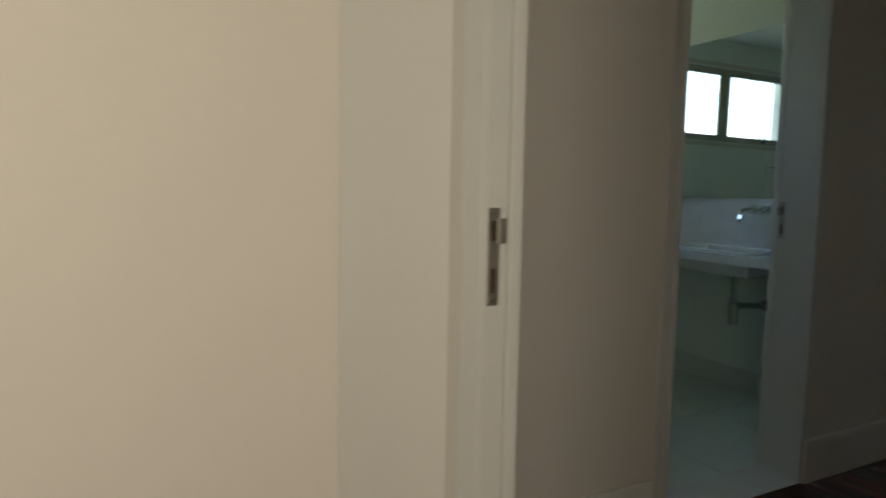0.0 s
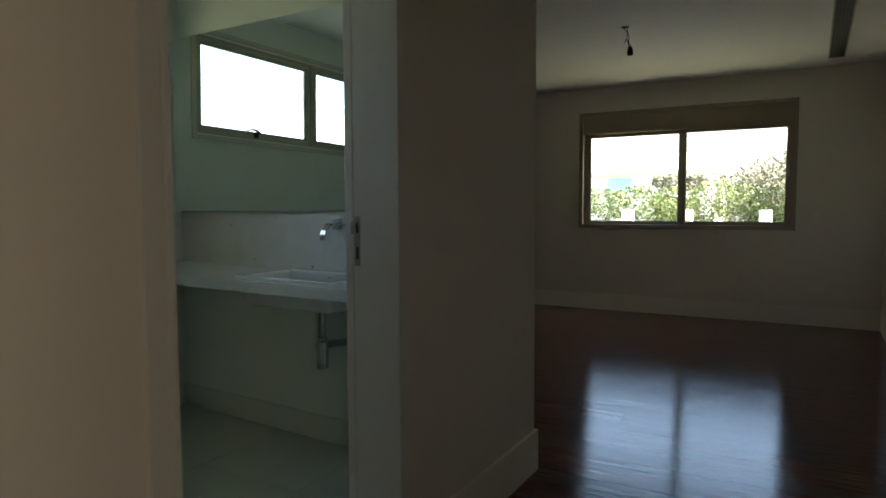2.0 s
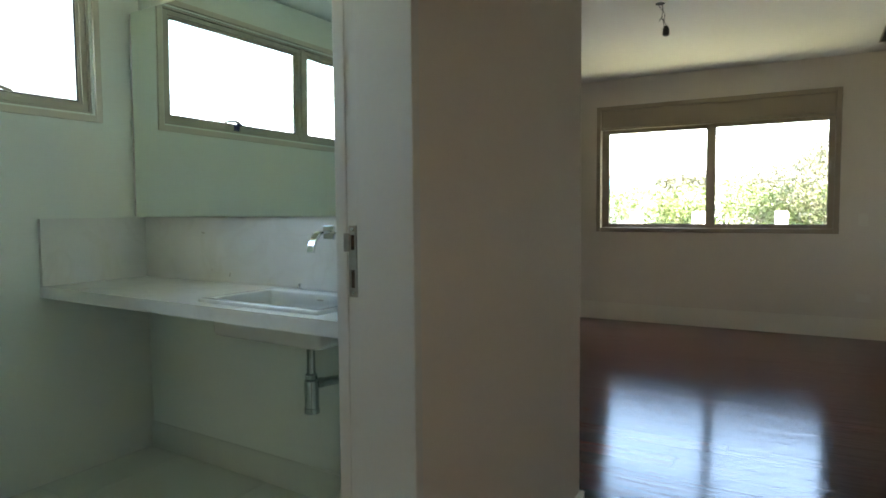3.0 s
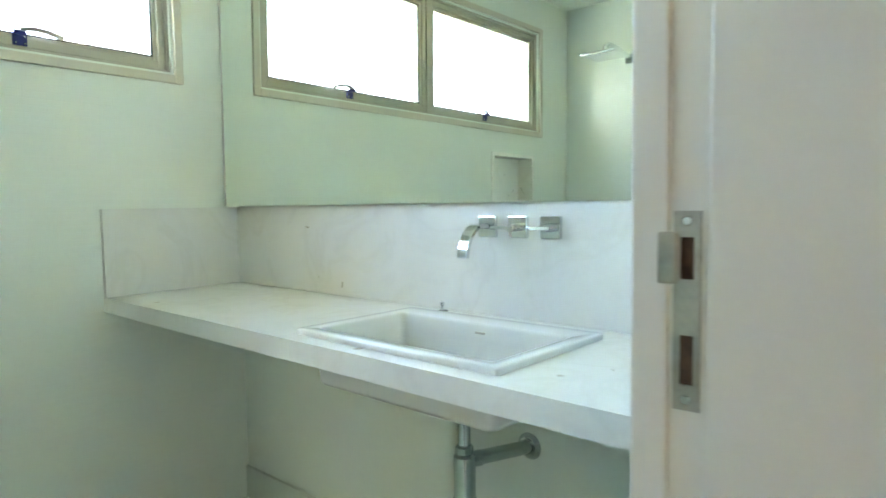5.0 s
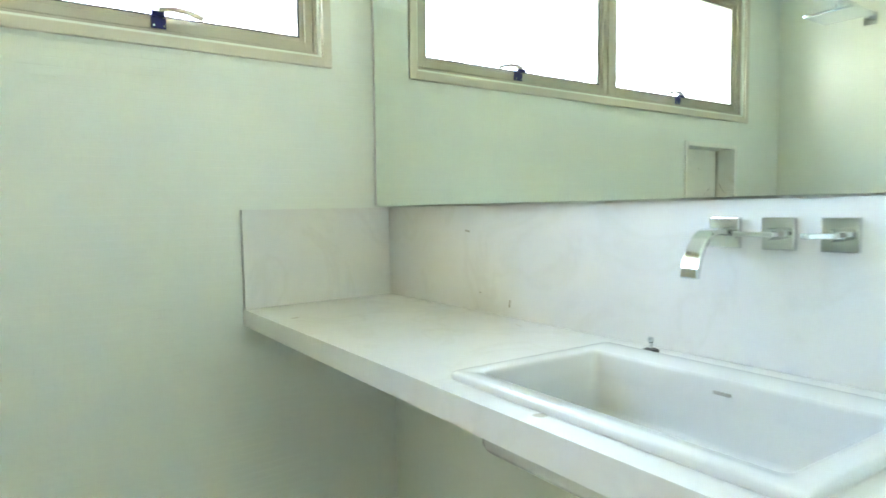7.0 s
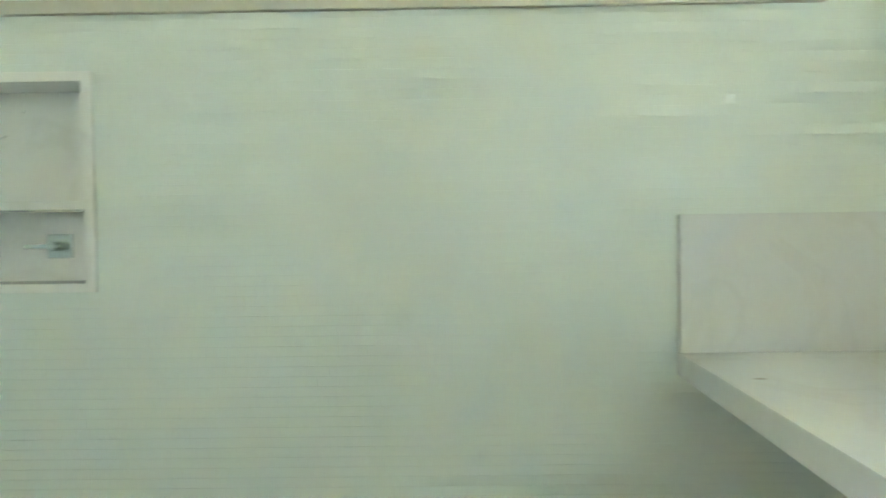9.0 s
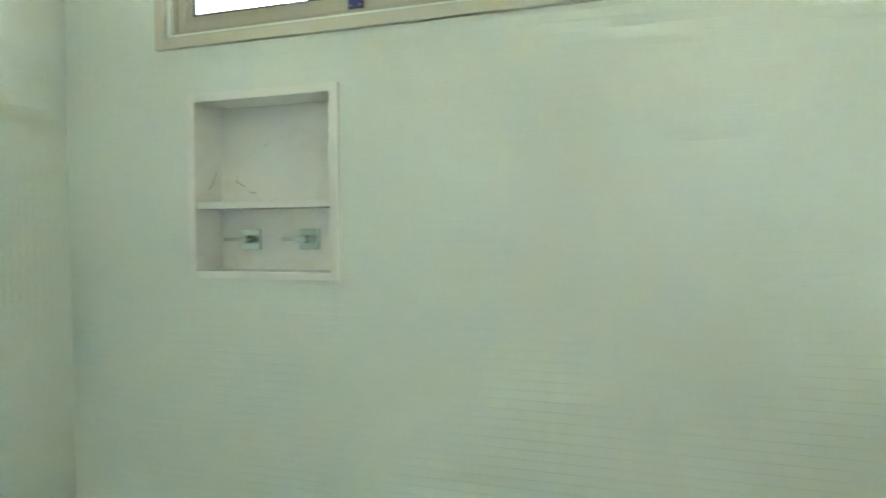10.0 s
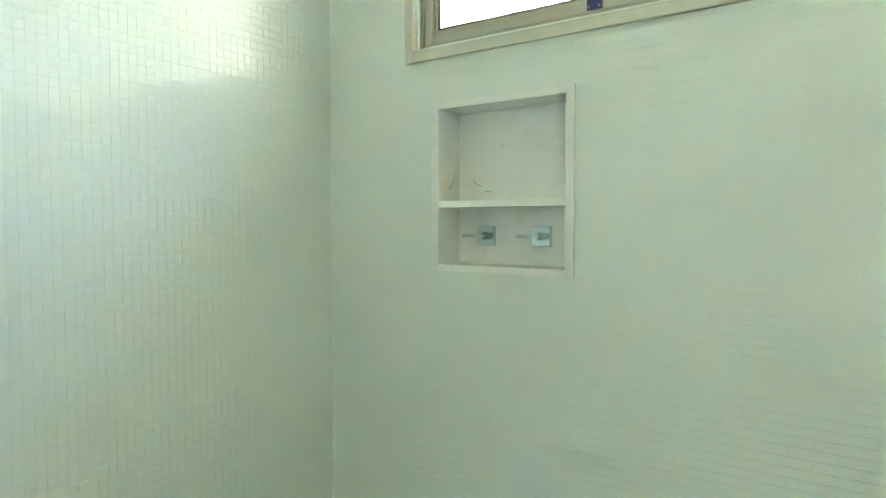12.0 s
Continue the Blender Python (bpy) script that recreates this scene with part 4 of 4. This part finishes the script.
lay(XE1 - 0.4, XW, -3.4, 4.0)

# bathroom floor tiles
tile = shared("floor_tile", boxed(-0.2985, 0.2985, -0.2985, 0.2985, -0.0079, 0.0, bevel=0.0012), M_BTILE)
nx, ny = 5, 4
for i in range(nx):
    for j in range(ny):
        cx, cy = XA - 0.3 - 0.6 * i, YD + 0.3 + 0.6 * j
        x0, x1, y0, y1 = max(cx - 0.3, XBC), cx + 0.3, cy - 0.3, min(cy + 0.3, YB)
        if x1 - x0 < 0.05 or y1 - y0 < 0.05:
            continue
        ob = new("floor_tile", tile)
        ob.parent = floor_bath
        ob.location = Vector(((x0 + x1) / 2, (y0 + y1) / 2, 0.0)) - ORIGIN[floor_bath]
        ob.scale = ((x1 - x0) / 0.6, (y1 - y0) / 0.6, 1)

# glass mosaic
PITCH, GAP, THICK = 0.0225, 0.00002, 0.0006
ROW_GAP = 0.0010


def tesserae(name, origin, along, normal, cells, parent, seed, label, gap=GAP, tilt=0.0009):
    """One joined sheet of tesserae; cells are (column, row) pairs."""
    rng = np.random.default_rng(seed)
    cells = np.array(cells, float)
    n = len(cells)
    along, normal, up = np.array(along, float), np.array(normal, float), np.array((0, 0, 1.0))
    c = np.array(origin) + along * ((cells[:, :1] + 0.5) * PITCH) + up * ((cells[:, 1:] + 0.5) * PITCH)
    h, hv = PITCH / 2 - gap / 2, PITCH / 2 - ROW_GAP / 2
    b, bu = 0.0004, 0.00002
    tilt_u, tilt_v = rng.normal(0, tilt, (n, 1)), rng.normal(0, tilt, (n, 1))
    rise = rng.normal(0, 0.00003, (n, 1))
    rows = []
    for hs, vs, d in ((h, hv, 0.0), (h, hv, THICK - b * 0.7), (h - bu, hv - b, THICK)):
        for su, sv in ((-1, -1), (1, -1), (1, 1), (-1, 1)):
            out = d + (rise + tilt_u * su * hs + tilt_v * sv * vs if d > 0 else 0)
            rows.append(c + along * (su * hs) + up * (sv * vs) + normal * out)
    v = np.stack(rows, 1).reshape(-1, 3) - np.array(ORIGIN[parent])
    base = np.array([(0, 1, 5, 4), (1, 2, 6, 5), (2, 3, 7, 6), (3, 0, 4, 7), (4, 5, 9, 8), (5, 6, 10, 9), (6, 7, 11, 10), (7, 4, 8, 11), (8, 9, 10, 11)])
    if np.dot(np.cross(along, up), normal) < 0:
        base = base[:, ::-1]
    f = (base[None] + (np.arange(n) * 12)[:, None, None]).reshape(-1, 4)
    me = bpy.data.meshes.new(name)
    me.from_pydata(v.tolist(), [], f.tolist())
    me.materials.append(M_MOSAIC)
    ob = new(name, me)
    ob.parent = parent
    return tagged(ob, label, kind="stuff")


wall_b = bpy.data.objects["wall_bath_window"]
wall_c = bpy.data.objects["wall_bath_shower"]
cols_b, rows_n = int((XA - XBC) / PITCH), int(BCEIL / PITCH)
cols_c = int((YB - YD) / PITCH)
YC = YB - cols_c * PITCH      # the shower wall is tiled out of the window corner


def free_b(i, j):
    x0, x1, z0, z1 = XBC + i * PITCH, XBC + (i + 1) * PITCH, j * PITCH, (j + 1) * PITCH
    if x1 > WX0 + 0.029 and x0 < WX1 - 0.029 and z1 > WZ0 + 0.029 and z0 < WZ1 - 0.029:
        return False
    if x1 > NX0 + 0.022 and x0 < NX1 - 0.022 and z1 > NZ0 + 0.018 and z0 < NZ1 - 0.020:
        return False
    return True


cells_b = [(i, j) for i in range(cols_b) for j in range(rows_n) if free_b(i, j)]
near = {(i, j) for i in range(58, 78) for j in range(44, 59)}
near_c = {(i, j) for i in range(64, 84) for j in range(56, 71)}
tesserae("mosaic", (XBC, YB, 0), (1, 0, 0), (0, -1, 0), [k for k in cells_b if k not in near], wall_b, 31, "pale green-white glass mosaic sheet")
tesserae("mosaic", (XBC, YC, 0), (0, 1, 0), (1, 0, 0), [(i, j) for i in range(cols_c) for j in range(rows_n) if (i, j) not in near_c], wall_c, 33, "pale green-white glass mosaic sheet", 0.0002, 0.014)
one = bmesh.new()
hh, hw = PITCH / 2 - ROW_GAP / 2, PITCH / 2 - GAP / 2
box(one, -hw, hw, -THICK, 0, -hh, hh, bevel=0.0001)
M_TESSERA = M_MOSAIC.copy()
M_TESSERA.name = "glass_mosaic_single"
nt = M_TESSERA.node_tree
rnd = nt.nodes.new("ShaderNodeObjectInfo")
for lk in list(nt.links):
    if lk.from_socket.name == "Random Per Island":
        nt.links.new(rnd.outputs["Random"], lk.to_socket)
tess = shared("tessera", one, M_TESSERA)
rng = random.Random(41)
for i, j in sorted(near):
    ob = new("tessera", tess)
    ob.parent = wall_b
    ob.location = Vector((XBC + (i + 0.5) * PITCH, YB, (j + 0.5) * PITCH)) - ORIGIN[wall_b]
    ob.rotation_euler = (rng.gauss(0, 0.0009), 0, rng.gauss(0, 0.0009))
for i, j in sorted(near_c):
    ob = new("tessera", tess)
    ob.parent = wall_c
    ob.location = Vector((XBC, YC + (i + 0.5) * PITCH, (j + 0.5) * PITCH)) - ORIGIN[wall_c]
    ob.rotation_euler = (rng.gauss(0, 0.014), 0, radians(90) + rng.gauss(0, 0.014))
